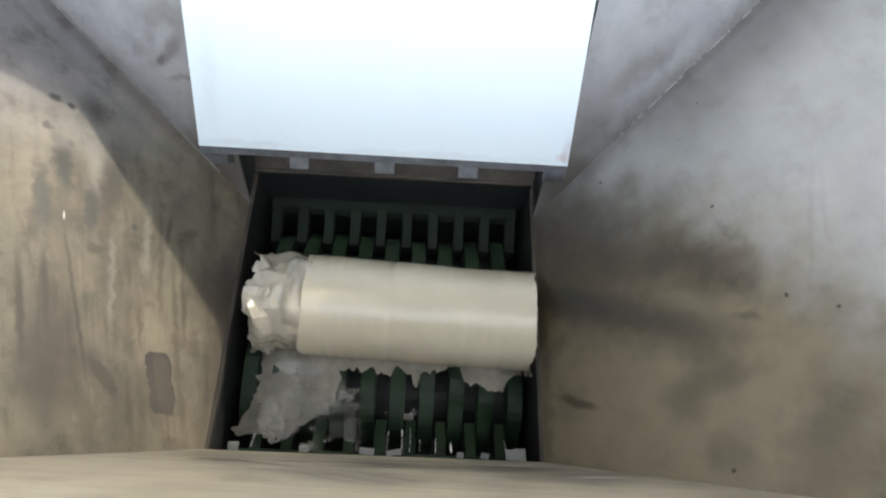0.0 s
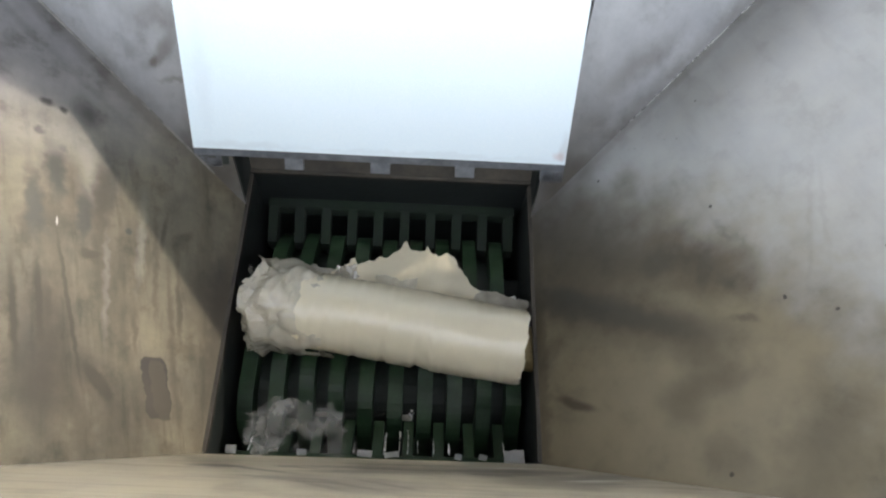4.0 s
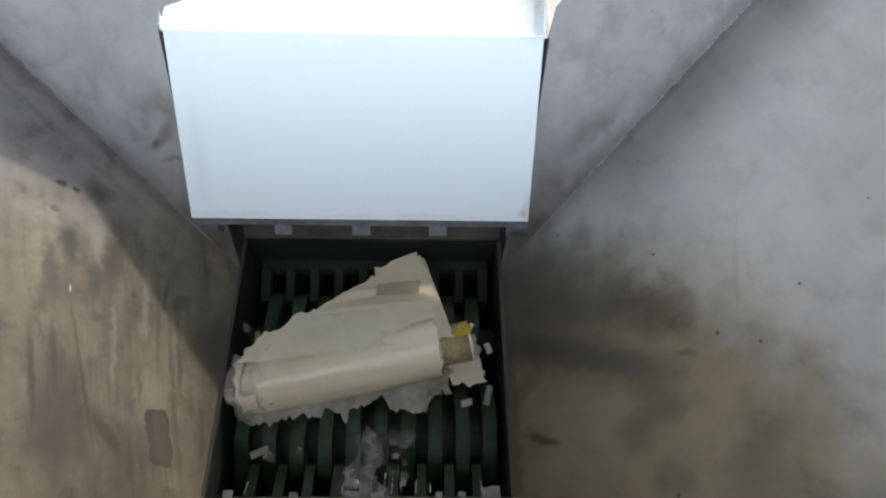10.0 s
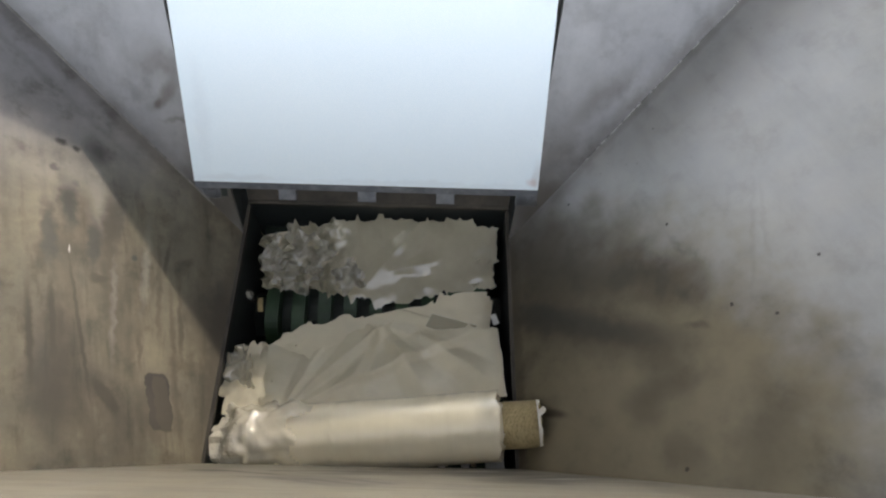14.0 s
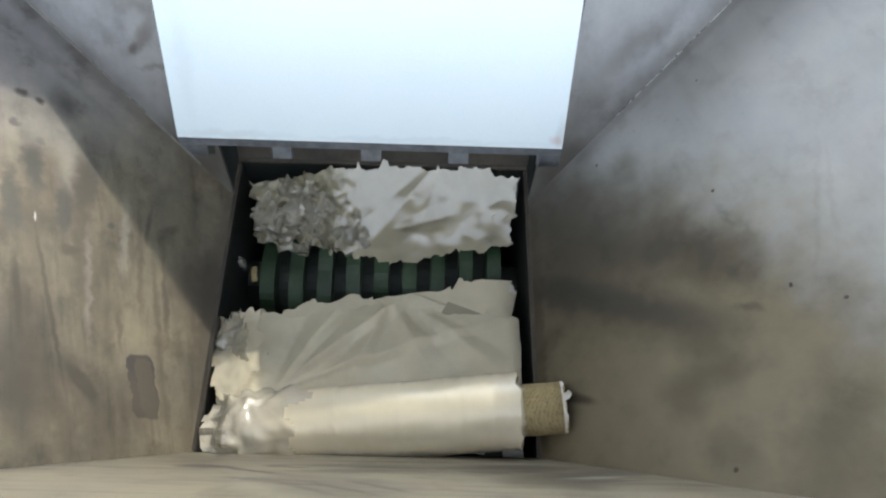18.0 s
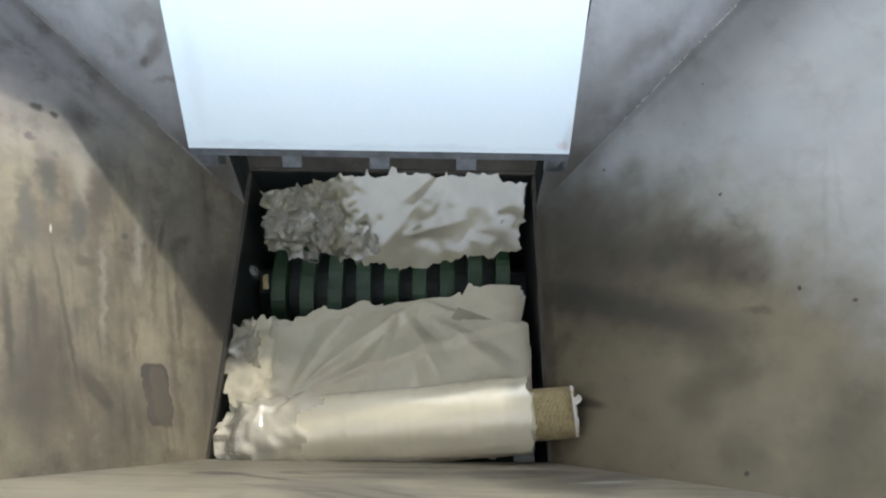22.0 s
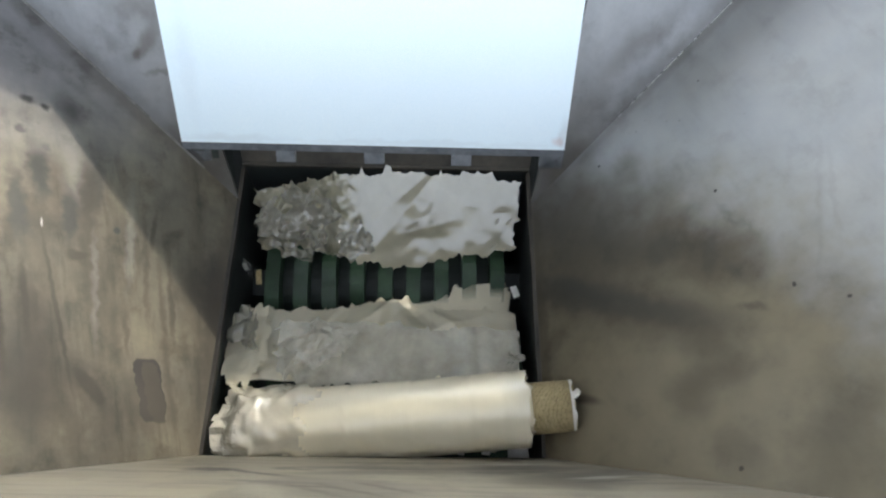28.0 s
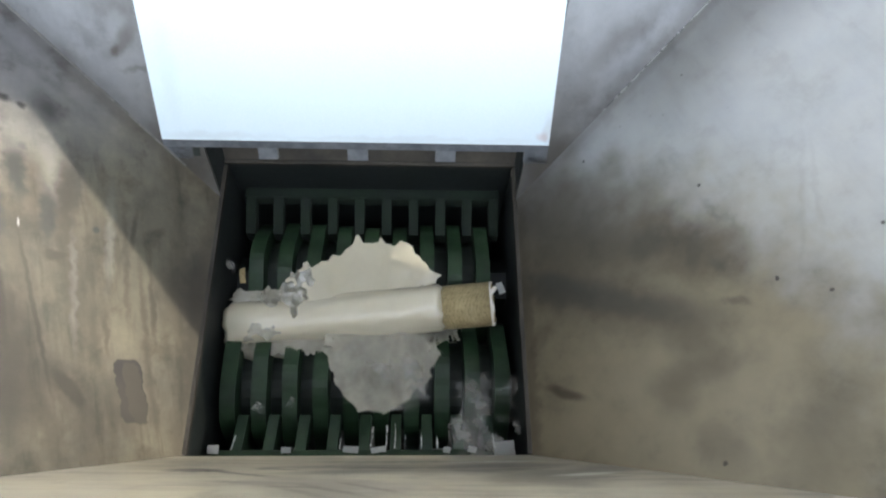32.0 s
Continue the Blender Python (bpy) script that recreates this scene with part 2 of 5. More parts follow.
# tan grime, which also carries the right wall's fall in brightness
GRIME_FALLOFF = (0.142, 0.119, 0.074)
# the brown serves dirt marks and also the core's painted shadow
DIRT_AND_SHADE, GREASE, PALE = (0.055, 0.046, 0.034), (0.03, 0.027, 0.024), (0.5, 0.49, 0.46)
SOOT, BARE = (0.042, 0.042, 0.038), (0.265, 0.266, 0.276)
M_LEFT = wall_material("dusty_left_sheet", [
    ((0.082, 0.064), (0.045, 0.0140), 14, 0.14, 0.012, 0.66, GREASE),
    ((0.359, 0.162), (0.046, 0.0110), 6, 0.6, 0.020, 0.42, SOOT),
    ((0.327, 0.171), (0.042, 0.0065), 175, 0.7, 0.016, 0.36, SOOT),
    ((0.252, 0.160), (0.010, 0.0042), 132, 0.4, 0.012, 0.55, DIRT_AND_SHADE),
    ((0.211, 0.058), (0.048, 0.0032), 10, 0.6, 0.010, 0.50, DIRT_AND_SHADE),
    ((0.326, 0.093), (0.030, 0.0026), 3, 0.6, 0.008, 0.50, DIRT_AND_SHADE),
    ((0.257, 0.012), (0.055, 0.0150), 4, 0.6, 0.020, 0.55, GREASE),
    ((0.182, 0.128), (0.078, 0.0060), 8, 0.7, 0.016, 0.34, DIRT_AND_SHADE),
    ((0.158, 0.099), (0.028, 0.0026), 9, 0.6, 0.008, 0.42, DIRT_AND_SHADE),
    ((0.186, 0.199), (0.030, 0.0020), 12, 0.6, 0.006, 0.55, DIRT_AND_SHADE),
    ((0.171, 0.188), (0.031, 0.0036), 13, 0.6, 0.010, 0.42, DIRT_AND_SHADE),
    ((0.258, 0.225), (0.022, 0.0050), 13, 0.6, 0.014, 0.40, DIRT_AND_SHADE),
    ((0.076, 0.182), (0.066, 0.0150), 14, 0.8, 0.030, 0.42, SOOT),
    ((0.300, 0.115), (0.060, 0.0040), 6, 0.9, 0.014, 0.09, PALE),
    ((0.380, 0.185), (0.040, 0.0120), 10, 0.9, 0.040, 0.14, PALE),
    ((0.220, 0.140), (0.070, 0.0030), 9, 0.9, 0.014, 0.08, PALE),
    ((0.080, 0.060), (0.044, 0.009), 16, 0.16, 0.014, 0.55, DIRT_AND_SHADE),
    ((0.058, 0.070), (0.038, 0.015), 20, 0.50, 0.012, 0.35, DIRT_AND_SHADE),
    ((0.072, 0.121), (0.026, 0.008), 36, 0.30, 0.010, 0.55, DIRT_AND_SHADE),
    ((0.080, 0.135), (0.020, 0.010), 20, 0.80, 0.020, 0.35, DIRT_AND_SHADE),
    ((0.170, 0.168), (0.105, 0.0022), 16.4, 0.6, 0.005, 0.72, DIRT_AND_SHADE),
    ((0.172, 0.196), (0.052, 0.004), 12.5, 0.6, 0.006, 0.65, DIRT_AND_SHADE),
    ((0.135, 0.211), (0.070, 0.004), 12.7, 0.6, 0.006, 0.65, DIRT_AND_SHADE),
    ((0.200, 0.185), (0.110, 0.010), 14, 0.9, 0.03, 0.30, DIRT_AND_SHADE),
    ((0.270, 0.094), (0.080, 0.0028), 9, 0.8, 0.010, 0.40, DIRT_AND_SHADE),
    ((0.200, 0.066), (0.070, 0.003), 11, 0.8, 0.010, 0.40, DIRT_AND_SHADE),
    ((0.250, 0.128), (0.060, 0.003), 11, 0.8, 0.010, 0.30, DIRT_AND_SHADE),
    ((0.340, 0.165), (0.062, 0.010), 8.4, 0.8, 0.018, 0.50, DIRT_AND_SHADE),
    ((0.330, 0.190), (0.050, 0.012), 10, 0.9, 0.03, 0.35, DIRT_AND_SHADE),
    ((0.095, 0.046), (0.062, 0.004), 13, 0.8, 0.010, 0.40, DIRT_AND_SHADE),
    ((0.055, 0.170), (0.050, 0.022), 15, 0.8, 0.03, 0.45, DIRT_AND_SHADE),
    ((0.360, 0.215), (0.040, 0.010), 14, 0.6, 0.02, 0.60, SOOT),
    ((0.300, 0.225), (0.050, 0.008), 14, 0.6, 0.02, 0.55, SOOT),
    ((0.310, 0.178), (0.036, 0.007), 10, 0.5, 0.014, 0.55, SOOT),
    ((0.240, 0.150), (0.050, 0.006), 13, 0.7, 0.014, 0.35, DIRT_AND_SHADE),
    ((0.120, 0.180), (0.060, 0.012), 16, 0.7, 0.02, 0.40, DIRT_AND_SHADE),
    ((0.020, 0.130), (0.050, 0.010), 18, 0.7, 0.02, 0.35, DIRT_AND_SHADE),
    ((0.150, 0.110), (0.040, 0.005), 14, 0.7, 0.012, 0.30, DIRT_AND_SHADE),
    ((0.030, 0.100), (0.060, 0.012), 15, 0.9, 0.03, 0.30, DIRT_AND_SHADE),
    ((0.235, 0.020), (0.055, 0.026), 10, 0.9, 0.03, 0.50, DIRT_AND_SHADE),
    ((0.462, 0.243), (0.006, 0.006), 0, 0.5, 0.010, 0.80, SOOT),
    ((0.461, 0.226), (0.005, 0.005), 0, 0.5, 0.010, 0.70, SOOT),
    ((0.472, 0.205), (0.020, 0.012), 20, 0.8, 0.03, 0.50, SOOT),
    ((0.413, 0.241), (0.007, 0.005), 30, 0.5, 0.012, 0.60, SOOT),
    ((0.400, 0.215), (0.006, 0.004), 0, 0.6, 0.012, 0.50, SOOT),
    ((0.308, 0.131), (0.005, 0.004), 0, 0.5, 0.008, 0.75, SOOT),
    ((0.251, 0.165), (0.010, 0.008), 60, 0.5, 0.018, 0.55, DIRT_AND_SHADE),
    ((0.415, 0.215), (0.022, 0.030), 25, 0.8, 0.03, 0.09, PALE),
    ((0.285, 0.200), (0.006, 0.001), 10, 0.6, 0.004, 0.40, PALE),
    # darker band along the bottom edge at the chamber mouth
    ((0.200, 0.006), (0.200, 0.012), 0, 0.6, 0.02, 0.45, DIRT_AND_SHADE),
    # two darker bands that follow the rear corner
    ((0.628, 0.30), (0.42, 0.012), 56.3, 0.7, 0.016, 0.22, DIRT_AND_SHADE),
    ((0.600, 0.33), (0.30, 0.006), 56.3, 0.8, 0.016, 0.12, SOOT),
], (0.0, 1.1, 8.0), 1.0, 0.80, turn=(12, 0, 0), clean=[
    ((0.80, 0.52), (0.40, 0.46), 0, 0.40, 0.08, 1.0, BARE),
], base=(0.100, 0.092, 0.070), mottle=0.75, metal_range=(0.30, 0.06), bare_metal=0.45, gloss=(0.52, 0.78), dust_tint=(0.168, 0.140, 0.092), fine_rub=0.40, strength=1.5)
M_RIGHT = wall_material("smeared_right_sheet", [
    # grime patch widened so the colour dims the wall below its bright top
    ((0.06, 0.14), (0.38, 0.235), -28, 0.36, 0.13, 0.9, GRIME_FALLOFF),
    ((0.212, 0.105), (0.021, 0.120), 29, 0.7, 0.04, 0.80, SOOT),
    # two soft brown patches, darker towards the chamber's rear end
    ((0.25, 0.06), (0.045, 0.060), 29, 0.9, 0.05, 0.25, DIRT_AND_SHADE),
    ((0.36, 0.075), (0.13, 0.085), -30, 0.8, 0.07, 0.68, DIRT_AND_SHADE),
    ((0.268, 0.169), (0.026, 0.0180), 6, 0.6, 0.04, 0.40, SOOT),
    ((0.262, 0.052), (0.052, 0.0120), 125, 0.7, 0.03, 0.40, SOOT),
    ((0.076, 0.200), (0.044, 0.0140), 85, 0.7, 0.03, 0.40, DIRT_AND_SHADE),
    ((0.260, 0.328), (0.080, 0.0026), 9, 0.9, 0.012, 0.09, DIRT_AND_SHADE),
    ((0.269, 0.342), (0.056, 0.0022), 5, 0.9, 0.012, 0.09, DIRT_AND_SHADE),
    ((0.239, 0.220), (0.030, 0.0085), 9, 0.6, 0.02, 0.34, SOOT),
    ((0.174, 0.024), (0.026, 0.0120), 29, 0.6, 0.02, 0.40, DIRT_AND_SHADE),
    ((0.03, 0.13), (0.14, 0.16), 20, 0.7, 0.10, 0.36, (0.27, 0.235, 0.165)),
    ((0.165, 0.155), (0.030, 0.075), 25, 0.8, 0.05, 0.38, DIRT_AND_SHADE),
    ((0.245, 0.235), (0.030, 0.045), 30, 0.6, 0.06, 0.40, DIRT_AND_SHADE),
    ((0.29, 0.16), (0.05, 0.04), -30, 0.8, 0.06, 0.35, DIRT_AND_SHADE),
    ((0.235, 0.215), (0.045, 0.030), -35, 0.7, 0.06, 0.35, DIRT_AND_SHADE),
    ((0.156, 0.252), (0.004, 0.012), 25, 0.8, 0.016, 0.40, SOOT),
    ((0.205, 0.245), (0.020, 0.006), -30, 0.9, 0.03, 0.25, SOOT),
    ((0.289, 0.248), (0.018, 0.004), -20, 0.9, 0.02, 0.28, SOOT),
    ((0.270, 0.262), (0.014, 0.004), -25, 0.9, 0.02, 0.25, SOOT),
    ((0.10, 0.205), (0.045, 0.028), -10, 0.7, 0.06, 0.35, DIRT_AND_SHADE),
    ((0.048, 0.177), (0.030, 0.020), 0, 0.8, 0.04, 0.40, DIRT_AND_SHADE),
    ((-0.014, 0.300), (0.055, 0.030), 20, 0.8, 0.06, 0.40, DIRT_AND_SHADE),
    ((-0.020, 0.215), (0.030, 0.020), 0, 0.8, 0.05, 0.30, DIRT_AND_SHADE),
    # shadow of the core's end, painted on the wall
    ((0.082, 0.050), (0.007, 0.026), 29, 0.6, 0.024, 0.70, DIRT_AND_SHADE),
    ((0.335, 0.239), (0.0022, 0.0018), 0, 0.4, 0.004, 0.75, GREASE),
    ((0.171, 0.292), (0.0034, 0.0018), 0, 0.4, 0.006, 0.75, GREASE),
    ((0.141, 0.333), (0.0022, 0.0018), 0, 0.4, 0.004, 0.7, GREASE),
    ((0.455, 0.107), (0.0022, 0.0018), 0, 0.4, 0.004, 0.7, GREASE),
    ((0.204, 0.384), (0.0022, 0.0018), 0, 0.4, 0.006, 0.7, GREASE),
    ((-0.040, 0.215), (0.003, 0.002), 0, 0.5, 0.008, 0.7, GREASE),
    # darker band along the wall's lower edge
    ((0.18, 0.006), (0.22, 0.010), 0, 0.6, 0.02, 0.45, DIRT_AND_SHADE),
    # narrow darker band along the rear corner
    ((0.630, 0.30), (0.40, 0.008), 56.3, 0.8, 0.012, 0.18, DIRT_AND_SHADE),
], (0.0, 1.4, 7.0), 0.5, 0.22, base=(0.345, 0.352, 0.363), turn=(-14, 0, 0), mottle=0.26, fine_rub=0.2, strength=1.15, metal_range=(0.70, 0.35))
M_BACK = wall_material("grey_rear_sheet", [
    # darker bands along both side corners
    ((-0.560, 0.30), (0.45, 0.012), -44.3, 0.8, 0.02, 0.25, DIRT_AND_SHADE),
    ((0.535, 0.30), (0.45, 0.016), 47.1, 0.8, 0.02, 0.36, DIRT_AND_SHADE),
    ((-0.372, 0.222), (0.030, 0.009), 35, 0.7, 0.03, 0.55, DIRT_AND_SHADE),
    ((-0.386, 0.211), (0.008, 0.006), 35, 0.6, 0.012, 0.60, DIRT_AND_SHADE),
    ((-0.350, 0.188), (0.030, 0.004), 5, 0.8, 0.02, 0.40, DIRT_AND_SHADE),
    ((-0.360, 0.272), (0.050, 0.022), 0, 0.8, 0.05, 0.40, DIRT_AND_SHADE),
    ((0.405, 0.240), (0.060, 0.016), 40, 0.8, 0.05, 0.40, DIRT_AND_SHADE),
    ((0.345, 0.150), (0.030, 0.020), 45, 0.8, 0.05, 0.30, DIRT_AND_SHADE),
    # darker patches at the two lower inner ends
    ((0.310, 0.060), (0.050, 0.060), 20, 0.6, 0.03, 0.60, DIRT_AND_SHADE),
    ((-0.310, 0.060), (0.055, 0.075), -20, 0.6, 0.03, 0.65, DIRT_AND_SHADE),
], (4.0, 0.0, 2.5), 0.1, 0.4, True, base=(0.215, 0.219, 0.228), mottle=0.4)
M_FRONT = wall_material("dusty_front_sheet", [
    ((-0.205, 0.122), (0.034, 0.0144), 0, 0.45, 0.02, 0.90, SOOT),
    ((-0.150, 0.142), (0.060, 0.0056), 30, 0.52, 0.012, 0.90, SOOT),
    ((-0.110, 0.110), (0.018, 0.0088), 0, 0.45, 0.012, 0.85, SOOT),
    ((-0.100, 0.210), (0.060, 0.0096), 10, 0.52, 0.02, 0.72, SOOT),
    ((-0.010, 0.240), (0.100, 0.0600), 20, 0.38, 0.09, 0.55, (0.095, 0.088, 0.08)),
    ((0.010, 0.105), (0.120, 0.0096), 3, 0.60, 0.02, 0.72, SOOT),
    ((0.000, 0.140), (0.100, 0.0144), -5, 0.60, 0.03, 0.52, SOOT),
    ((0.060, 0.060), (0.120, 0.0072), 0, 0.60, 0.02, 0.59, SOOT),
    ((0.200, 0.100), (0.090, 0.0192), -6, 0.45, 0.03, 0.78, SOOT),
    ((0.190, 0.130), (0.060, 0.0072), 0, 0.52, 0.02, 0.78, SOOT),
    ((0.250, 0.190), (0.070, 0.0480), 0, 0.45, 0.07, 0.59, SOOT),
    ((0.330, 0.130), (0.080, 0.0304), -20, 0.52, 0.05, 0.65, SOOT),
    ((0.300, 0.165), (0.040, 0.0096), -15, 0.52, 0.03, 0.55, PALE),
    ((0.200, 0.062), (0.060, 0.0048), -4, 0.52, 0.015, 0.50, PALE),
    ((-0.185, 0.128), (0.030, 0.0045), 4, 0.4, 0.008, 0.9, GREASE),
    ((-0.130, 0.150), (0.050, 0.0024), 24, 0.4, 0.006, 0.9, GREASE),
    ((-0.085, 0.120), (0.016, 0.0035), 4, 0.4, 0.006, 0.85, GREASE),
    ((0.040, 0.112), (0.050, 0.0040), 2, 0.5, 0.008, 0.8, GREASE),
    ((0.020, 0.092), (0.100, 0.0022), 1, 0.5, 0.006, 0.75, GREASE),
    ((0.170, 0.140), (0.040, 0.0050), 8, 0.5, 0.012, 0.8, GREASE),
    ((0.230, 0.120), (0.050, 0.0035), -6, 0.5, 0.010, 0.8, GREASE),
    ((0.300, 0.190), (0.050, 0.0040), -14, 0.5, 0.010, 0.7, GREASE),
    ((-0.060, 0.235), (0.030, 0.0040), 8, 0.5, 0.010, 0.7, GREASE),
    ((-0.010, 0.255), (0.050, 0.0060), 40, 0.6, 0.012, 0.6, GREASE),
    ((0.030, 0.240), (0.045, 0.0060), 42, 0.6, 0.012, 0.6, GREASE),
    ((-0.045, 0.262), (0.045, 0.0060), 44, 0.6, 0.012, 0.5, GREASE),
], (1.6, 0.0, 22.0), 1.0, 0.9, True, base=(0.235, 0.220, 0.184), turn=(0, -4, 0), mottle=0.7, metal_range=(0.35, 0.05))
M_PANEL = surface("white_panel", (0.65, 0.77, 0.83), (0.71, 0.81, 0.86), 1.6, (0.3, 0.4), 0.0, relief=0.01, fine=700.0)
pt = M_PANEL.node_tree
pcol = pt.nodes["Principled BSDF"].inputs["Base Color"].links[0].from_socket
for at, size, strength, tint in (((0.296, 0.106), (0.010, 0.006), 0.35, (0.45, 0.20, 0.16)), ((0.302, 0.115), (0.008, 0.020), 0.25, (0.35, 0.30, 0.28)), ((-0.26, 0.100), (0.07, 0.006), 0.22, (0.40, 0.42, 0.44)), ((0.05, 0.098), (0.20, 0.004), 0.18, (0.40, 0.42, 0.44)), ((-0.31, 0.20), (0.012, 0.07), 0.16, (0.45, 0.50, 0.55)), ((0.285, 0.405), (0.030, 0.020), 0.5, (0.25, 0.22, 0.18)), ((0.30, 0.43), (0.012, 0.030), 0.5, (0.18, 0.16, 0.13)), ((-0.335, 0.41), (0.010, 0.020), 0.4, (0.25, 0.22, 0.18))):
    k = pt.nodes.new("ShaderNodeMath")
    k.operation = "MULTIPLY"
    pt.links.new(spot(pt, at, size, 0, 0.7, 0.02, 40.0, True), k.inputs[0])
    k.inputs[1].default_value = strength
    pcol = blend(pt, k.outputs[0], pcol, tint)
pt.links.new(pcol, pt.nodes["Principled BSDF"].inputs["Base Color"])
M_EDGE = surface("zinc_edge", (0.10, 0.112, 0.125), (0.20, 0.215, 0.235), 30.0, (0.4, 0.6), 0.4)
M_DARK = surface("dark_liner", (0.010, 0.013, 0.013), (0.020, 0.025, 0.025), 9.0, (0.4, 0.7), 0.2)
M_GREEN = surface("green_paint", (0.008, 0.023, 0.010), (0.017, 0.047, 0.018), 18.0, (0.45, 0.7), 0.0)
# green-black that carries the shade between the discs and in the lip slot
M_GAP_SHADE = surface("gap_shade_black", (0.007, 0.012, 0.010), (0.015, 0.024, 0.019), 20.0, (0.5, 0.8), 0.0)
# the same green, darkened for the shade over the rear comb
M_SHADED_GREEN = surface("shaded_green_paint", (0.004, 0.009, 0.006), (0.007, 0.017, 0.008), 18.0, (0.8, 0.95), 0.0)
def film_material(name, tint, clear, gloss, coat=1.0, coat_ior=1.6):
    """Thin plastic film: milky, light shows through it, with shiny creases."""
    mat, t, b = material(name)
    n1 = noise_tex(t, 12.0, 5.0)
    t.links.new(ramp(t, n1, [(0.3, tuple(c * 0.86 for c in tint)), (0.7, tint)]), b.inputs["Base Color"])
    b.inputs["Roughness"].default_value = gloss
    b.inputs["Specular IOR Level"].default_value = 0.5 if coat < 0.6 else 0.8
    b.inputs["Coat Weight"].default_value = coat
    b.inputs["Coat IOR"].default_value = coat_ior
    b.inputs["Coat Roughness"].default_value = gloss * 0.6
    bump(t, b, noise_tex(t, 22.0, 4.0), 0.07, 0.002)
    tl = t.nodes.new("ShaderNodeBsdfTranslucent")
    tl.inputs["Color"].default_value = (*tint, 1)
    m1 = t.nodes.new("ShaderNodeMixShader")
    m1.inputs["Fac"].default_value = 0.28
    t.links.new(b.outputs[0], m1.inputs[1])
    t.links.new(tl.outputs[0], m1.inputs[2])
    tr = t.nodes.new("ShaderNodeBsdfTransparent")
    m2 = t.nodes.new("ShaderNodeMixShader")
    mr = nd(t, "ShaderNodeMapRange", **{"From Min": 0.3, "From Max": 0.7, "To Min": clear * 0.4, "To Max": clear * 1.4})
    t.links.new(noise_tex(t, 16.0, 4.0), mr.inputs["Value"])
    t.links.new(mr.outputs["Result"], m2.inputs["Fac"])
    t.links.new(m1.outputs[0], m2.inputs[1])
    t.links.new(tr.outputs[0], m2.inputs[2])
    t.links.new(m2.outputs[0], t.nodes["Material Output"].inputs["Surface"])
    return mat


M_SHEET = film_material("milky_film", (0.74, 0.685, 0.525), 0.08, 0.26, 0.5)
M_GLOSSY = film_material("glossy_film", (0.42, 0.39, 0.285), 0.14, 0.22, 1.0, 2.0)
# base colour lowered below the other film so glints stand out
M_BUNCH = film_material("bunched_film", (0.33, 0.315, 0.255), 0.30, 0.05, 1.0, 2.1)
M_TAIL = film_material("slack_film", (0.74, 0.70, 0.58), 0.26, 0.10)
M_CRUMPLE = film_material("crumpled_film", (0.66, 0.63, 0.53), 0.40, 0.16, 0.6)
M_WRAP = film_material("wrapped_film", (0.88, 0.82, 0.645), 0.02, 0.27, 0.8)
M_GHOST = film_material("clear_film", (0.62, 0.61, 0.56), 0.82, 0.22, 0.4)
M_CHIP = film_material("white_shred", (0.85, 0.85, 0.82), 0.05, 0.35)
M_PAPER = surface("torn_paper", (0.55, 0.52, 0.46), (0.7, 0.67, 0.6), 40.0, (0.7, 0.9))
M_YELLOW = surface("yellow_card", (0.30, 0.22, 0.02), (0.44, 0.34, 0.04), 40.0, (0.7, 0.9))
M_CARD = surface("cardboard", (0.26, 0.205, 0.10), (0.38, 0.31, 0.17), 30.0, (0.8, 0.95))
ct = M_CARD.node_tree
wave = nd(ct, "ShaderNodeTexWave", Scale=70.0, Distortion=7.0, Detail=3.0, **{"Detail Scale": 3.0})
wco = ct.nodes.new("ShaderNodeTexCoord")
wmp = nd(ct, "ShaderNodeMapping", Rotation=(0.6, 0.5, 0.7))
ct.links.new(wco.outputs["Object"], wmp.inputs["Vector"])
ct.links.new(wmp.outputs["Vector"], wave.inputs["Vector"])
link = ct.nodes["Principled BSDF"].inputs["Base Color"].links[0].from_socket
ct.links.new(blend(ct, ramp(ct, wave.outputs["Fac"], [(0.84, (0, 0, 0)), (0.94, (0.45, 0.45, 0.45))]), link, (0.10, 0.07, 0.03)), ct.nodes["Principled BSDF"].inputs["Base Color"])
M_GROUND = surface("concrete", (0.22, 0.21, 0.20), (0.34, 0.33, 0.31), 1.2, (0.8, 0.95))
M_DARK_BROWN = surface("dark_brown_steel", (0.026, 0.024, 0.021), (0.062, 0.054, 0.043), 14.0, (0.5, 0.7), 0.2)
M_BLOCKER = surface("sky_blocker_sheet", (0.20, 0.20, 0.20), (0.27, 0.27, 0.27), 1.5, (0.7, 0.9))
M_SEAM = surface("dull_weld", (0.11, 0.105, 0.095), (0.24, 0.235, 0.22), 40.0, (0.35, 0.5), 0.6)
M_WELD = surface("weld_bead", (0.35, 0.35, 0.34), (0.6, 0.6, 0.58), 60.0, (0.2, 0.35), 0.9)


# ---- mesh helpers ----
def mesh_ob(name, bm, mat, parent=None, smooth=False):
    me = bpy.data.meshes.new(name)
    bmesh.ops.recalc_face_normals(bm, faces=bm.faces)
    bm.to_mesh(me)
    bm.free()
    me.materials.append(mat)
    if smooth is True:
        for p in me.polygons:
            p.use_smooth = True
    ob = new(name, me)
    if parent:
        ob.parent = parent
    return ob


def part(name, bm, mat, parent, label="", smooth=False):
    ob = mesh_ob(name, bm, mat, parent, smooth)
    if label:
        ob["label"] = label
    return ob


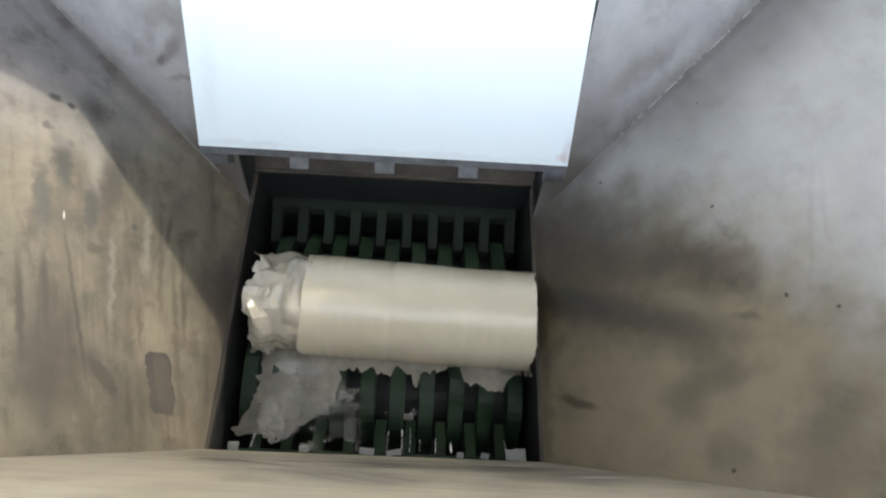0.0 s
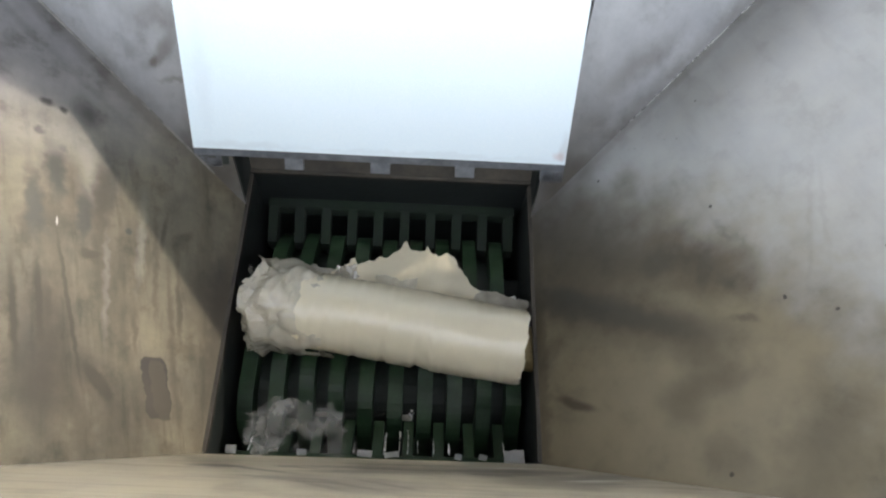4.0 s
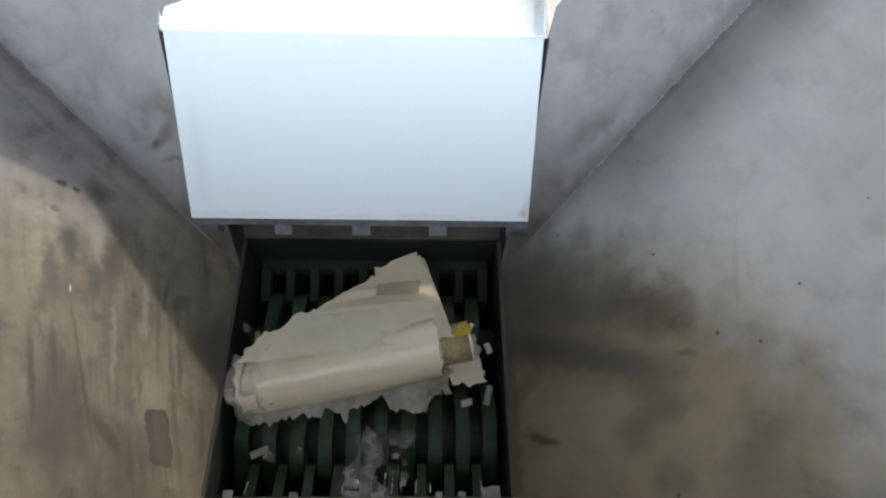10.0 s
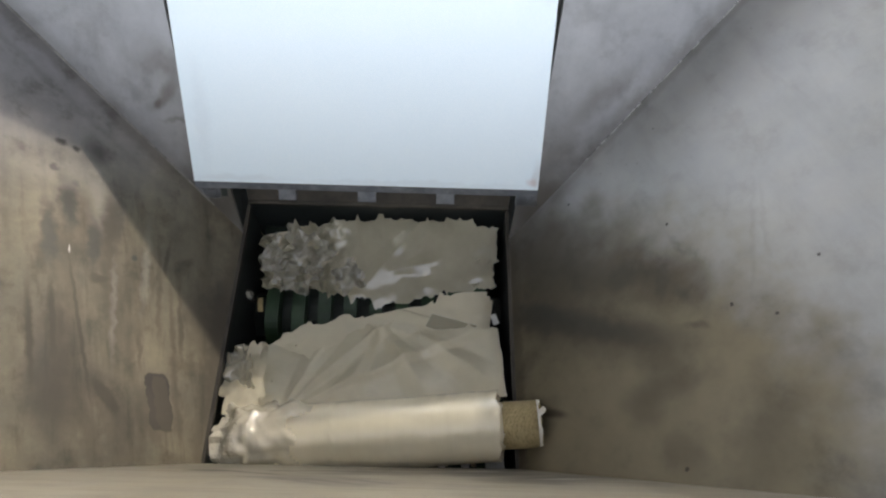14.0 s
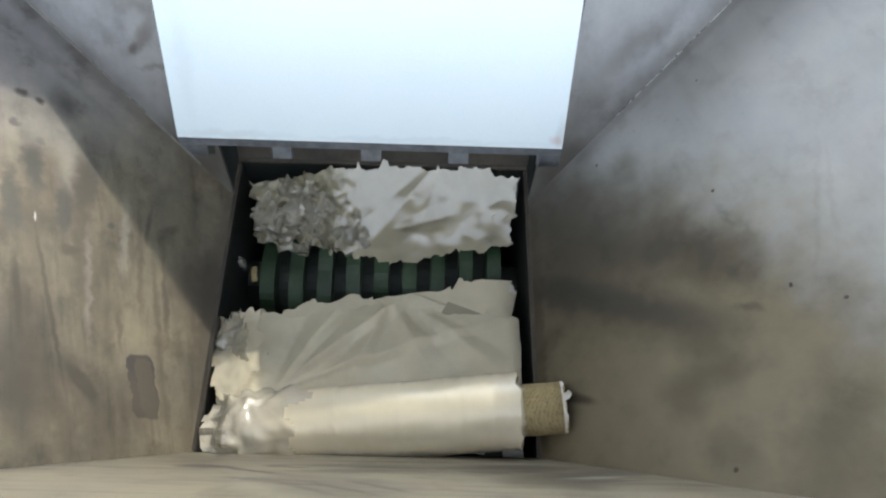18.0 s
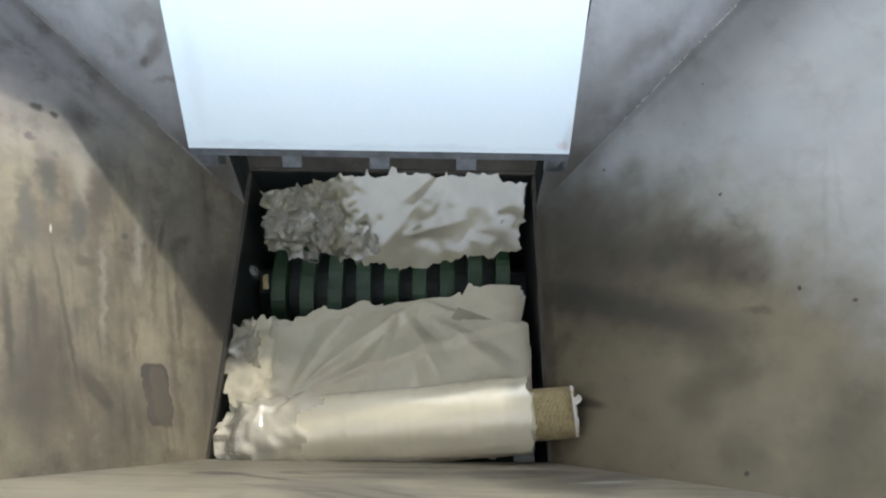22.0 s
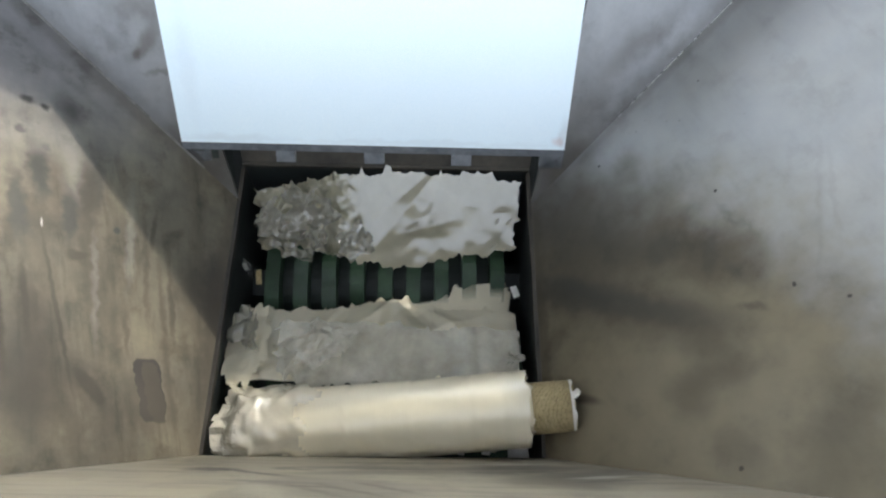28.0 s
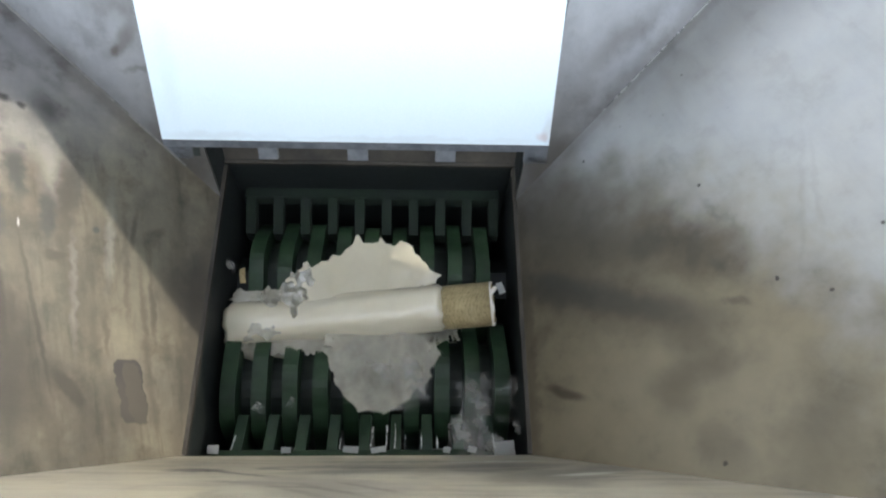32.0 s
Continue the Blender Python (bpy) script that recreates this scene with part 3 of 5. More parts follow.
def slab(outline, depth):
    """A plate: an outline of points, thickened along depth."""
    bm = bmesh.new()
    depth = Vector(depth)
    a = [bm.verts.new(p) for p in outline]
    b = [bm.verts.new(Vector(p) + depth) for p in outline]
    bm.faces.new(a)
    bm.faces.new(b[::-1])
    for i in range(len(a)):
        j = (i + 1) % len(a)
        bm.faces.new((a[j], a[i], b[i], b[j]))
    return bm


def block(x0, x1, y0, y1, z0, z1, bevel=0.0):
    bm = bmesh.new()
    bmesh.ops.create_cube(bm, size=1)
    for v in bm.verts:
        v.co = Vector(((x0 + x1) / 2 + v.co.x * (x1 - x0), (y0 + y1) / 2 + v.co.y * (y1 - y0), (z0 + z1) / 2 + v.co.z * (z1 - z0)))
    if bevel:
        bmesh.ops.bevel(bm, geom=bm.edges[:], offset=bevel, segments=2, affect="EDGES")
    return bm


# ---- the hopper ----
HALF, Y_CORNER, Y_REAR = 0.26, 0.438, 0.514          # mouth of the cutting chamber
SL, SR, BS, FS = 1.023, 0.928, 0.667, -0.28            # flare of the walls, metres outward per metre up
TOP = 0.66


def on_left(y, z):
    return Vector((-HALF - SL * z, y, z))


def on_right(y, z):
    return Vector((HALF + SR * z, y, z))


def on_back(x, z, out=0.0):
    return Vector((x, Y_CORNER + BS * z, z)) + Vector((0, -0.832, 0.555)) * out


def front_y(z):
    return FS * z


PANEL_L, PANEL_R, PANEL_LOW, PANEL_TOP = -0.340, 0.307, 0.0905, 0.379
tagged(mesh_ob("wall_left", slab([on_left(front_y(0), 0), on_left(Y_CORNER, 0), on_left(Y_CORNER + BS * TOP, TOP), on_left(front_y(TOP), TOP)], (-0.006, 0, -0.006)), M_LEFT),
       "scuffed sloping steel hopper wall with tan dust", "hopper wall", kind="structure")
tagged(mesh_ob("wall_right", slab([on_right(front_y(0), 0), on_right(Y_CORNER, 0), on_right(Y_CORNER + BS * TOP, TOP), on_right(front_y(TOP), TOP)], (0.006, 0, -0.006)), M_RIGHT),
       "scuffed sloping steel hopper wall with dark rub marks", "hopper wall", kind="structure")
tagged(mesh_ob("wall_front", slab([(-HALF, 0, 0), (HALF, 0, 0), (HALF + SR * 0.51, front_y(0.51), 0.51), (-HALF - SL * 0.51, front_y(0.51), 0.51)], (0, -0.008, -0.002)), M_FRONT),
       "dusty steel front wall of the hopper", "hopper wall", kind="structure")
BK = (0, 0.006, -0.004)
z0 = PANEL_LOW - 0.01
# above the panel the unseen inner edge is set to shape the sun's shadow
tagged(mesh_ob("wall_back", slab([on_back(-HALF, 0), on_back(-0.276, z0), on_back(PANEL_L, z0 + 0.02), on_back(PANEL_L, PANEL_TOP - 0.15), on_back(PANEL_L - 0.012, PANEL_TOP - 0.004), on_back(PANEL_L - 0.010, PANEL_TOP), on_back(-0.338, 0.408), on_back(-0.252, 0.43), on_back(-0.245, TOP), on_back(-HALF - SL * TOP, TOP)], BK), M_BACK),
       "grey steel rear wall beside the feed opening", "hopper wall", kind="structure")
# unseen upper corner is cut away to let the sun reach the roll
tagged(mesh_ob("wall_back", slab([on_back(HALF, 0), on_back(0.272, z0), on_back(PANEL_R, z0 + 0.02), on_back(PANEL_R, PANEL_TOP - 0.15), on_back(PANEL_R + 0.012, PANEL_TOP - 0.004), on_back(PANEL_R + 0.010, PANEL_TOP), on_back(PANEL_R + 0.020, 0.42), on_back(0.60, TOP), on_back(HALF + SR * TOP, TOP)], BK), M_BACK),
       "grey steel rear wall beside the feed opening", "hopper wall", kind="structure")

# dark sheets added behind the side slits to give the gap shadow
for side, edge in ((-1, PANEL_L), (1, PANEL_R)):
    tagged(mesh_ob("wall_gap_shadow", slab([on_back(edge - side * 0.02, PANEL_TOP - 0.17, -0.03), on_back(edge + side * 0.04, PANEL_TOP - 0.17, -0.03), on_back(edge + side * 0.04, PANEL_TOP - 0.006, -0.03), on_back(edge - side * 0.02, PANEL_TOP - 0.006, -0.03)], (0, 0.004, -0.003)), M_DARK),
           "dark sheet added for the shadow in the slit beside the panel", "backing", kind="structure")
panel = tagged(new("feed_chute"), "smooth pale blue-white chute plate below the feed opening", "chute")
part("sheet", slab([on_back(PANEL_L, PANEL_LOW, 0.004), on_back(PANEL_R, PANEL_LOW, 0.004), on_back(PANEL_R, PANEL_TOP, 0.012), on_back(PANEL_L, PANEL_TOP, 0.012)], (0, 0.01, -0.006)), M_PANEL, panel)
part("lower_lip", slab([on_back(PANEL_L, PANEL_LOW, 0.004), on_back(PANEL_R, PANEL_LOW, 0.004), on_back(PANEL_R, PANEL_LOW - 0.012, 0.0), on_back(PANEL_L, PANEL_LOW - 0.012, 0.0)], (0, 0.01, -0.004)), M_EDGE, panel, "grey zinc edge strip")
for k in range(5):
    x = PANEL_L + (0.0, 0.155, 0.305, 0.455, 0.607)[k]
    w = (0.045, 0.032, 0.034, 0.034, 0.04)[k]
    part("tab", slab([on_back(x, PANEL_LOW - 0.012), on_back(x + w, PANEL_LOW - 0.012), on_back(x + w, PANEL_LOW - 0.029), on_back(x, PANEL_LOW - 0.029)], (0, 0.008, -0.004)), M_EDGE, panel)

# the slot is a black slab; its inner darkness is only colour
part("slot", slab([on_back(PANEL_L + 0.047, PANEL_LOW - 0.013, 0.001), on_back(PANEL_L + 0.058, PANEL_LOW - 0.013, 0.001), on_back(PANEL_L + 0.058, PANEL_LOW - 0.025, 0.001), on_back(PANEL_L + 0.047, PANEL_LOW - 0.025, 0.001)], (0, 0.006, -0.003)), M_GAP_SHADE, panel, "black slab painted as the dark of a slot below the lip")
apron = on_back(0, PANEL_TOP, 0.010)
tray = tagged(new("feed_apron"), "white sunlit feed apron behind the opening", "feed apron")
part("plate", slab([(PANEL_L, apron.y, apron.z - 0.004), (PANEL_R, apron.y, apron.z - 0.004), (PANEL_R + 0.05, apron.y + 0.6, apron.z + 0.10), (PANEL_L - 0.05, apron.y + 0.6, apron.z + 0.10)], (0, 0, -0.006)), M_PANEL, tray)
for x, way in ((PANEL_L, -1), (PANEL_R, 1)):
    part("side_lip", slab([(x + way * 0.002, apron.y, apron.z - 0.004), (x + way * 0.052, apron.y + 0.6, apron.z + 0.10), (x + way * 0.052, apron.y + 0.6, apron.z + 0.12), (x + way * 0.002, apron.y, apron.z + 0.012)], (way * 0.003, 0, 0)), M_PANEL, tray)

recess = tagged(new("rear_recess"), "steel pocket behind the panel, recess shade put into its colour", "pocket")
# dark tone stands for the recess shade; carried up to stop a light leak
part("rear_plate", slab([(-0.30, Y_REAR + 0.002, 0.002), (0.30, Y_REAR + 0.002, 0.002), (0.30, 0.66, 0.195), (-0.30, 0.66, 0.195)], (0, 0.006, -0.004)), M_DARK_BROWN, recess)
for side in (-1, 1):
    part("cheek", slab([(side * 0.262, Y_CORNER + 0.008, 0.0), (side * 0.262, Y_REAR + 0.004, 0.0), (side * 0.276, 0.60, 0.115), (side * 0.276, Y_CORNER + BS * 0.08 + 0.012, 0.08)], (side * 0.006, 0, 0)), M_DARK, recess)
part("rear_rim", block(-0.262, 0.262, Y_REAR - 0.006, Y_REAR + 0.001, -0.004, 0.003, 0.001), M_DARK_BROWN, recess, "thin dark brown rim")

# weld bead and seam down the rear corners
random.seed(3)


def bead(points, r, name, label, mat=M_WELD):
    bm = bmesh.new()
    for p in points:
        m = Matrix.Translation(p) @ Matrix.Diagonal((random.uniform(0.8, 1.15) * r, random.uniform(0.8, 1.15) * r, random.uniform(1.0, 1.7) * r, 1))
        bmesh.ops.create_icosphere(bm, subdivisions=1, radius=1.0, matrix=m)
    tagged(mesh_ob(name, bm, mat, smooth=True), label, "weld", kind="structure")


def corner(side, z):
    return Vector(((HALF + SR * z) if side > 0 else (-HALF - SL * z), Y_CORNER + BS * z, z))


bead([corner(1, 0.14 + 0.0014 * i + random.uniform(-0.0004, 0.0004)) + Vector((-0.0004, -0.0004, 0.0004)) for i in range(230)], 0.0010, "trim_weld_bead", "shiny weld bead in the hopper corner")
bead([corner(-1, 0.05 + 0.0022 * i) + Vector((-0.0006, 0.0006, -0.0006)) for i in range(265)], 0.0030, "trim_weld_seam", "dull weld seam in the hopper corner", M_SEAM)

# ---- the cutting chamber ----
FLOOR = -0.95
body = tagged(new("shredder_body"), "dark painted steel box of a twin-shaft shredder", "shredder")
W = 0.02
part("side_wall", block(-HALF - W, -HALF, -W, Y_REAR + W, FLOOR, -0.002), M_DARK, body)
part("side_wall", block(HALF, HALF + W, -W, Y_REAR + W, FLOOR, -0.002), M_DARK, body)
part("front_wall", block(-HALF, HALF, -W, 0, FLOOR, -0.004), M_DARK, body)
part("rear_wall", block(-HALF, HALF, Y_REAR, Y_REAR + W, FLOOR, 0.0), M_DARK, body)

for side in (-1, 1):
    part("rim_strip", block(*sorted((side * 0.2555, side * 0.263)), 0.002, Y_REAR - 0.01, -0.010, 0.0015, 0.0008), M_DARK_BROWN, body, "dark brown steel edge strip")
PITCH, Z_SHAFT, R_DISC, R_SPACER = 0.052, -0.21, 0.12, 0.080
Y_FRONT, Y_BACK = 0.155, 0.360


def disc_mesh(r, thick, hooks, segs=60):
    """A cutter disc on the x axis with raised hooks round its rim."""
    bm = bmesh.new()
    ring = []
    for i in range(segs):
        a = 2 * math.pi * i / segs
        s = (a * hooks / (2 * math.pi)) % 1.0
        rr = r - 0.010 * max(0.0, min(1.0, (s - 0.06) / 0.30)) if s < 0.36 else r - 0.010 * (1 - (s - 0.36) / 0.64)
        ring.append((rr * math.cos(a), rr * math.sin(a)))
    left = [bm.verts.new((-thick / 2, y, z)) for y, z in ring]
    right = [bm.verts.new((thick / 2, y, z)) for y, z in ring]
    bm.faces.new(left)
    bm.faces.new(right[::-1])
    for i in range(segs):
        j = (i + 1) % segs
        bm.faces.new((left[j], left[i], right[i], right[j]))
    return bm


def tube(r, x0, x1, segs=32):
    bm = bmesh.new()
    bmesh.ops.create_cone(bm, cap_ends=True, segments=segs, radius1=r, radius2=r, depth=x1 - x0)
    bmesh.ops.transform(bm, matrix=Matrix.Translation(((x0 + x1) / 2, 0, 0)) @ Matrix.Rotation(math.pi / 2, 4, "Y"), verts=bm.verts)
    return bm


def cutter_shaft(y, xs, label):
    shaft = tagged(new("cutter_shaft"), label, "cutter shaft", "cutter shafts")
    part("shaft_bar", tube(0.05, -HALF, HALF, 6), M_DARK, shaft)
    first = None
    for k, x in enumerate(xs):
        if first is None:
            first = part("cutter_disc", disc_mesh(R_DISC, 0.026, 5), M_GREEN, shaft)
            ob = first
        else:
            ob = new("cutter_disc", first.data)
            ob.parent = shaft
        ob.matrix_local = pose(x, 0, 0, 13.0 * k, 0, 0)
    spacer = None
    for k in range(len(xs) - 1):
        x = (xs[k] + xs[k + 1]) / 2
        if spacer is None:
            # spacers coloured nearly black for the shade between the discs
            spacer = part("spacer", tube(R_SPACER, -0.0125, 0.0125), M_GAP_SHADE, shaft, "green-black spacer ring, the gap's shade in its colour")
            ob = spacer
        else:
            ob = new("spacer", spacer.data)
            ob.parent = shaft
        ob.location.x = x
    shaft.location = (0, y, Z_SHAFT)
    return shaft


FRONT_XS = [PITCH * (i - 4.5) for i in range(10)]
REAR_XS = [PITCH * (i - 4) for i in range(9)]
shaft_front = cutter_shaft(Y_FRONT, FRONT_XS, "row of worn green cutter discs on a shaft")
shaft_rear = cutter_shaft(Y_BACK, REAR_XS, "row of worn green cutter discs on a shaft")


def scraper(name, xs, y_wall, way, label, mat=M_GREEN):
    comb = tagged(new(name), label, "scraper comb")
    ya, yb = sorted((y_wall, y_wall + way * 0.022))
    part("bar", block(-0.245, 0.245, ya, yb, -0.125, -0.095, 0.002), mat, comb)
    for x in xs:
        y1, y2 = y_wall + way * 0.022, y_wall + way * 0.085
        part("finger", slab([(x - 0.009, y1, -0.098), (x + 0.009, y1, -0.098), (x + 0.009, y2, -0.125), (x - 0.009, y2, -0.125)], (0, 0, -0.03)), mat, comb)


# rear comb: its shade is in the paint colour
scraper("scraper_comb", FRONT_XS, Y_REAR, -1, "green scraper comb along the rear wall, shade put into its colour", M_SHADED_GREEN)
scraper("scraper_comb", REAR_XS, 0.0, 1, "green scraper comb along the front wall")

# unseen roof and side walls, added to hold back part of the sky light
ROOF, SIDE = 2.5, 3.2
tagged(mesh_ob("ceiling_blocker", block(-SIDE - 0.1, SIDE + 0.1, -0.3, 3.2, ROOF, ROOF + 0.1), M_BLOCKER), "unseen roof slab added to block the sky", "roof", kind="structure")
tagged(mesh_ob("wall_blocker", block(SIDE, SIDE + 0.1, -0.8, 3.2, FLOOR, ROOF), M_BLOCKER), "unseen grey wall added to block the sky", "wall", kind="structure")
tagged(mesh_ob("wall_blocker", block(-SIDE - 0.1, -SIDE, 0.5, 3.2, FLOOR, ROOF), M_BLOCKER), "unseen grey wall added to block the sky", "wall", kind="structure")

ground = bmesh.new()
bmesh.ops.create_grid(ground, x_segments=8, y_segments=8, size=400)
tagged(mesh_ob("ground", ground, M_GROUND), "pale grey concrete yard", "ground", kind="structure").location.z = FLOOR

# ---- plastic film ----
def ridges(p, seed):
    """Sharp crumple: distance to the nearest of random cells."""
    d, _ = noise.voronoi(p + Vector((seed * 7.3, seed * 3.1, seed * 1.7)))
    return d[1] - d[0]


def facet(x, y, cell, seed):
    """Flat tilted triangles meeting in sharp creases: random heights on a triangular lattice, -1 to 1."""
    x, y = x / cell + 0.35 * noise.noise(Vector((x * 30, y * 30, seed))), y / cell + 0.35 * noise.noise(Vector((x * 30, y * 30, seed + 5)))
    k = (x + y) * 0.366025
    i, j = math.floor(x + k), math.floor(y + k)
    fx, fy = x + k - i, y + k - j

    def tip(a, b):
        return noise.cell(Vector((a + 0.5 + seed * 31, b + 0.5, seed + 0.5)))

    if fx > fy:
        return tip(i, j) * (1 - fx) + tip(i + 1, j) * (fx - fy) + tip(i + 1, j + 1) * fy
    return tip(i, j) * (1 - fy) + tip(i, j + 1) * (fy - fx) + tip(i + 1, j + 1) * fx


def film_sheet(w, d, seed, crumple, fold=0.02, rag=0.10, soft=False, step=0.005, holes=True):
    """A torn sheet of film in the xy plane: wavy torn edges, broad folds, crumpled where crumple(u, v) says so.
    soft: rounded off to a loose clump. holes: torn through. Crumpled parts keep hard facets."""
    bm = bmesh.new()
    off = Vector((seed * 5.7, seed * 2.3, 0))
    nx, ny = max(6, int(w / step)), max(6, int(d / step))

    dice = random.Random(int(seed * 100))
    spikes = {k: [(dice.uniform(-0.5, 0.5) * max(w, d), dice.uniform(0.004, 0.016), dice.uniform(0.15, 0.9) ** 2) for _ in range(16)] for k in (1, 2, 3, 4)}

    def torn(x, which):
        """Torn edge: broad sweeps with a few sharp peaks and fine tatters."""
        a = noise.noise(Vector((x * 7, which * 3.0, seed * 3.0)))
        c = noise.noise(Vector((x * 60, which, seed * 5.0)))
        out = max(h * max(0.0, 1 - abs(x - at) / wide) for at, wide, h in spikes[int(which)])
        return rag * (0.55 + 0.8 * a + 0.30 * c - 0.8 * out)

    grid, hard = {}, {}
    for i in range(nx + 1):
        for j in range(ny + 1):
            u, v = i / nx * 2 - 1, j / ny * 2 - 1
            c = crumple(u, v)
            if soft:
                r = max(abs(u), abs(v))
                n = math.hypot(u, v) or 1.0
                a = math.atan2(v, u)
                ring = Vector((math.cos(a), math.sin(a), 0))
                tip = max(h * max(0.0, 1 - abs((a - at * 7 / max(w, d) + math.pi) % (2 * math.pi) - math.pi) / (wide * 14)) for at, wide, h in spikes[1])
                lobe = rag * (0.42 + 1.5 * noise.noise(ring * 1.3 + off) + 0.6 * noise.noise(ring * 3.2 - off) + 0.14 * noise.noise(ring * 14.0 + off) - 0.8 * tip)
                lobe = 1 - lobe * r ** 3
                x, y = u / n * r * lobe * w / 2, v / n * r * lobe * d / 2
            else:
                top, low = 1 - torn(u * w / 2, 1.0), 1 - torn(u * w / 2, 2.0)
                side = 1 - 0.5 * d / w * torn(v * d / 2, 3.0 if u > 0 else 4.0)
                x, y = u * side * w / 2, (v * top if v > 0 else v * low) * d / 2
            p = Vector((x, y, 0))
            crease = abs(noise.noise(p * 6 - off)) + 0.5 * abs(noise.noise(p * 15 + off))
            z = fold * (0.55 + 0.45 * min(1.0, 2 * c)) * (noise.noise(p * 8 + off) + 0.9 * crease)
            z += c * (0.011 * facet(x, y, 0.040, seed) + 0.008 * facet(x, y, 0.020, seed + 3) + 0.0045 * facet(x, y, 0.011, seed + 6))
            hard[i, j] = c > 0.45
            grid[i, j] = bm.verts.new((x, y, z))
    for i in range(nx):
        for j in range(ny):
            a, b, c, e = grid[i, j], grid[i + 1, j], grid[i + 1, j + 1], grid[i, j + 1]
            if soft and holes and noise.noise(Vector((a.co.x * 22, a.co.y * 34, seed))) > 0.36:
                continue
            for f in (bm.faces.new((a, b, c)), bm.faces.new((a, c, e))):
                f.smooth = not hard[i, j]
    bmesh.ops.delete(bm, geom=[v for v in bm.verts if not v.link_faces], context="VERTS")
    return bm


def film_thing(name, label, *layers):
    """Torn film lying in a few loose layers: each a bmesh, its material and its place on the thing."""
    thing = tagged(new(name), label, "plastic film", "torn film")
    for bm, mat, place in layers:
        part("film_layer", bm, mat, thing).matrix_local = place
    return thing


def pleats(x, y, lines):
    """Tented folds that fan out from a point: (x, y, angle, height, spread on either side, length)."""
    z = 0.0
    for x0, y0, angle, h, w_low, w_high, length in lines:
        c, n = math.cos(radians(angle)), math.sin(radians(angle))
        along, off = (x - x0) * c + (y - y0) * n, (y - y0) * c - (x - x0) * n
        if along <= 0:
            continue
        w = (w_high if off > 0 else w_low) * (0.25 + min(1.0, along / length))
        z += h * min(1.0, 3 * along / length) * max(0.0, 1 - abs(off) / w) * max(0.0, min(1.0, 2.2 - 1.4 * along / length))
    return z


def tear(q, seed, bite):
    """A torn edge: bites at the pitch of the cutters, broad sweeps and fine tatters."""
    q += 0.012 * noise.noise(Vector((q * 9, seed, 1)))
    tri = abs((q / 0.052 + seed * 0.37) % 1.0 - 0.5) * 2
    spike = max(0.0, 1 - 9 * abs(noise.noise(Vector((q * 21, seed, 6))))) if noise.noise(Vector((q * 9, seed, 8))) > -0.1 else 0.0
    return bite * (0.22 * tri + 0.8 * noise.noise(Vector((q * 11, seed, 2))) + 0.5 * abs(noise.noise(Vector((q * 46, seed, 3)))) + 0.22 * noise.noise(Vector((q * 140, seed, 4))) - 0.7 * spike)


def film_patch(x_low, x_top, low, top, seed, bites, relief, crumple=None, step=0.004, sag=0.006):
    """A sheet between a lower and an upper edge, each with its ends and its sweep; bites: how far the lower, right,
    upper and left edges are torn in. relief(x, y) gives the folds, crumple(x, y) the share of hard facets."""
    bm = bmesh.new()
    wide, high = max(x_low[1] - x_low[0], x_top[1] - x_top[0]), max(top) - min(low)
    nx, ny = max(8, int(wide / step)), max(6, int(high / step))
    k_low, k_top = np.linspace(0, 1, len(low)), np.linspace(0, 1, len(top))
    rows, hard = [], {}
    for i in range(nx + 1):
        s = i / nx
        xa, xb = x_low[0] + (x_low[1] - x_low[0]) * s, x_top[0] + (x_top[1] - x_top[0]) * s
        ya, yb = float(np.interp(s, k_low, low)), float(np.interp(s, k_top, top))
        ya += tear(xa, seed, bites[0]) if bites[0] else 0
        yb -= tear(xb, seed + 11, bites[2]) * (1.0 if bites[1] else 1 - ease(0.72, 0.86, s)) if bites[2] else 0
        row = []
        for j in range(ny + 1):
            v = j / ny
            x, y = xa + (xb - xa) * v, ya + (yb - ya) * v
            x -= max(0.0, s - 0.8) * 5 * tear(y, seed + 5, bites[1])
            x += max(0.0, 0.2 - s) * 5 * tear(y, seed + 7, bites[3])
            p = Vector((x, y, seed))
            c = crumple(x, y) if crumple else 0.0
            z = relief(x, y) + sag * noise.noise(p * 9) + 0.45 * sag * abs(noise.noise(p * 24)) + 0.0012 * facet(x, y, 0.030, seed + 9)
            z += c * (0.016 * facet(x, y, 0.046, seed) + 0.010 * facet(x, y, 0.022, seed + 3) + 0.005 * facet(x, y, 0.012, seed + 6))
            hard[i, j] = c > 0.4
            row.append(bm.verts.new((x, y, z)))
        rows.append(row)
    for i in range(nx):
        for j in range(ny):
            a, b, c, e = rows[i][j], rows[i + 1][j], rows[i + 1][j + 1], rows[i][j + 1]
            for f in (bm.faces.new((a, b, c)), bm.faces.new((a, c, e))):
                f.smooth = not hard[i, j]
    return bm


def ease(a, b, x):
    q = max(0.0, min(1.0, (x - a) / (b - a)))
    return q * q * (3 - 2 * q)


REAR_FOLDS = ((0.09, 0.085, 232, 0.007, 0.030, 0.060, 0.16), (0.02, -0.03, 15, 0.006, 0.02, 0.02, 0.08))
FRONT_FOLDS = ((-0.155, -0.085, 62, 0.010, 0.02, 0.03, 0.15), (-0.150, -0.080, 42, 0.016, 0.014, 0.050, 0.22), (-0.145, -0.08, 22, 0.013, 0.012, 0.045, 0.30),
               (0.020, 0.090, 250, 0.012, 0.03, 0.02, 0.16), (0.020, 0.092, 296, 0.014, 0.03, 0.04, 0.18), (0.07, 0.080, 318, 0.010, 0.03, 0.03, 0.17), (-0.19, 0.075, 258, 0.016, 0.018, 0.012, 0.12))
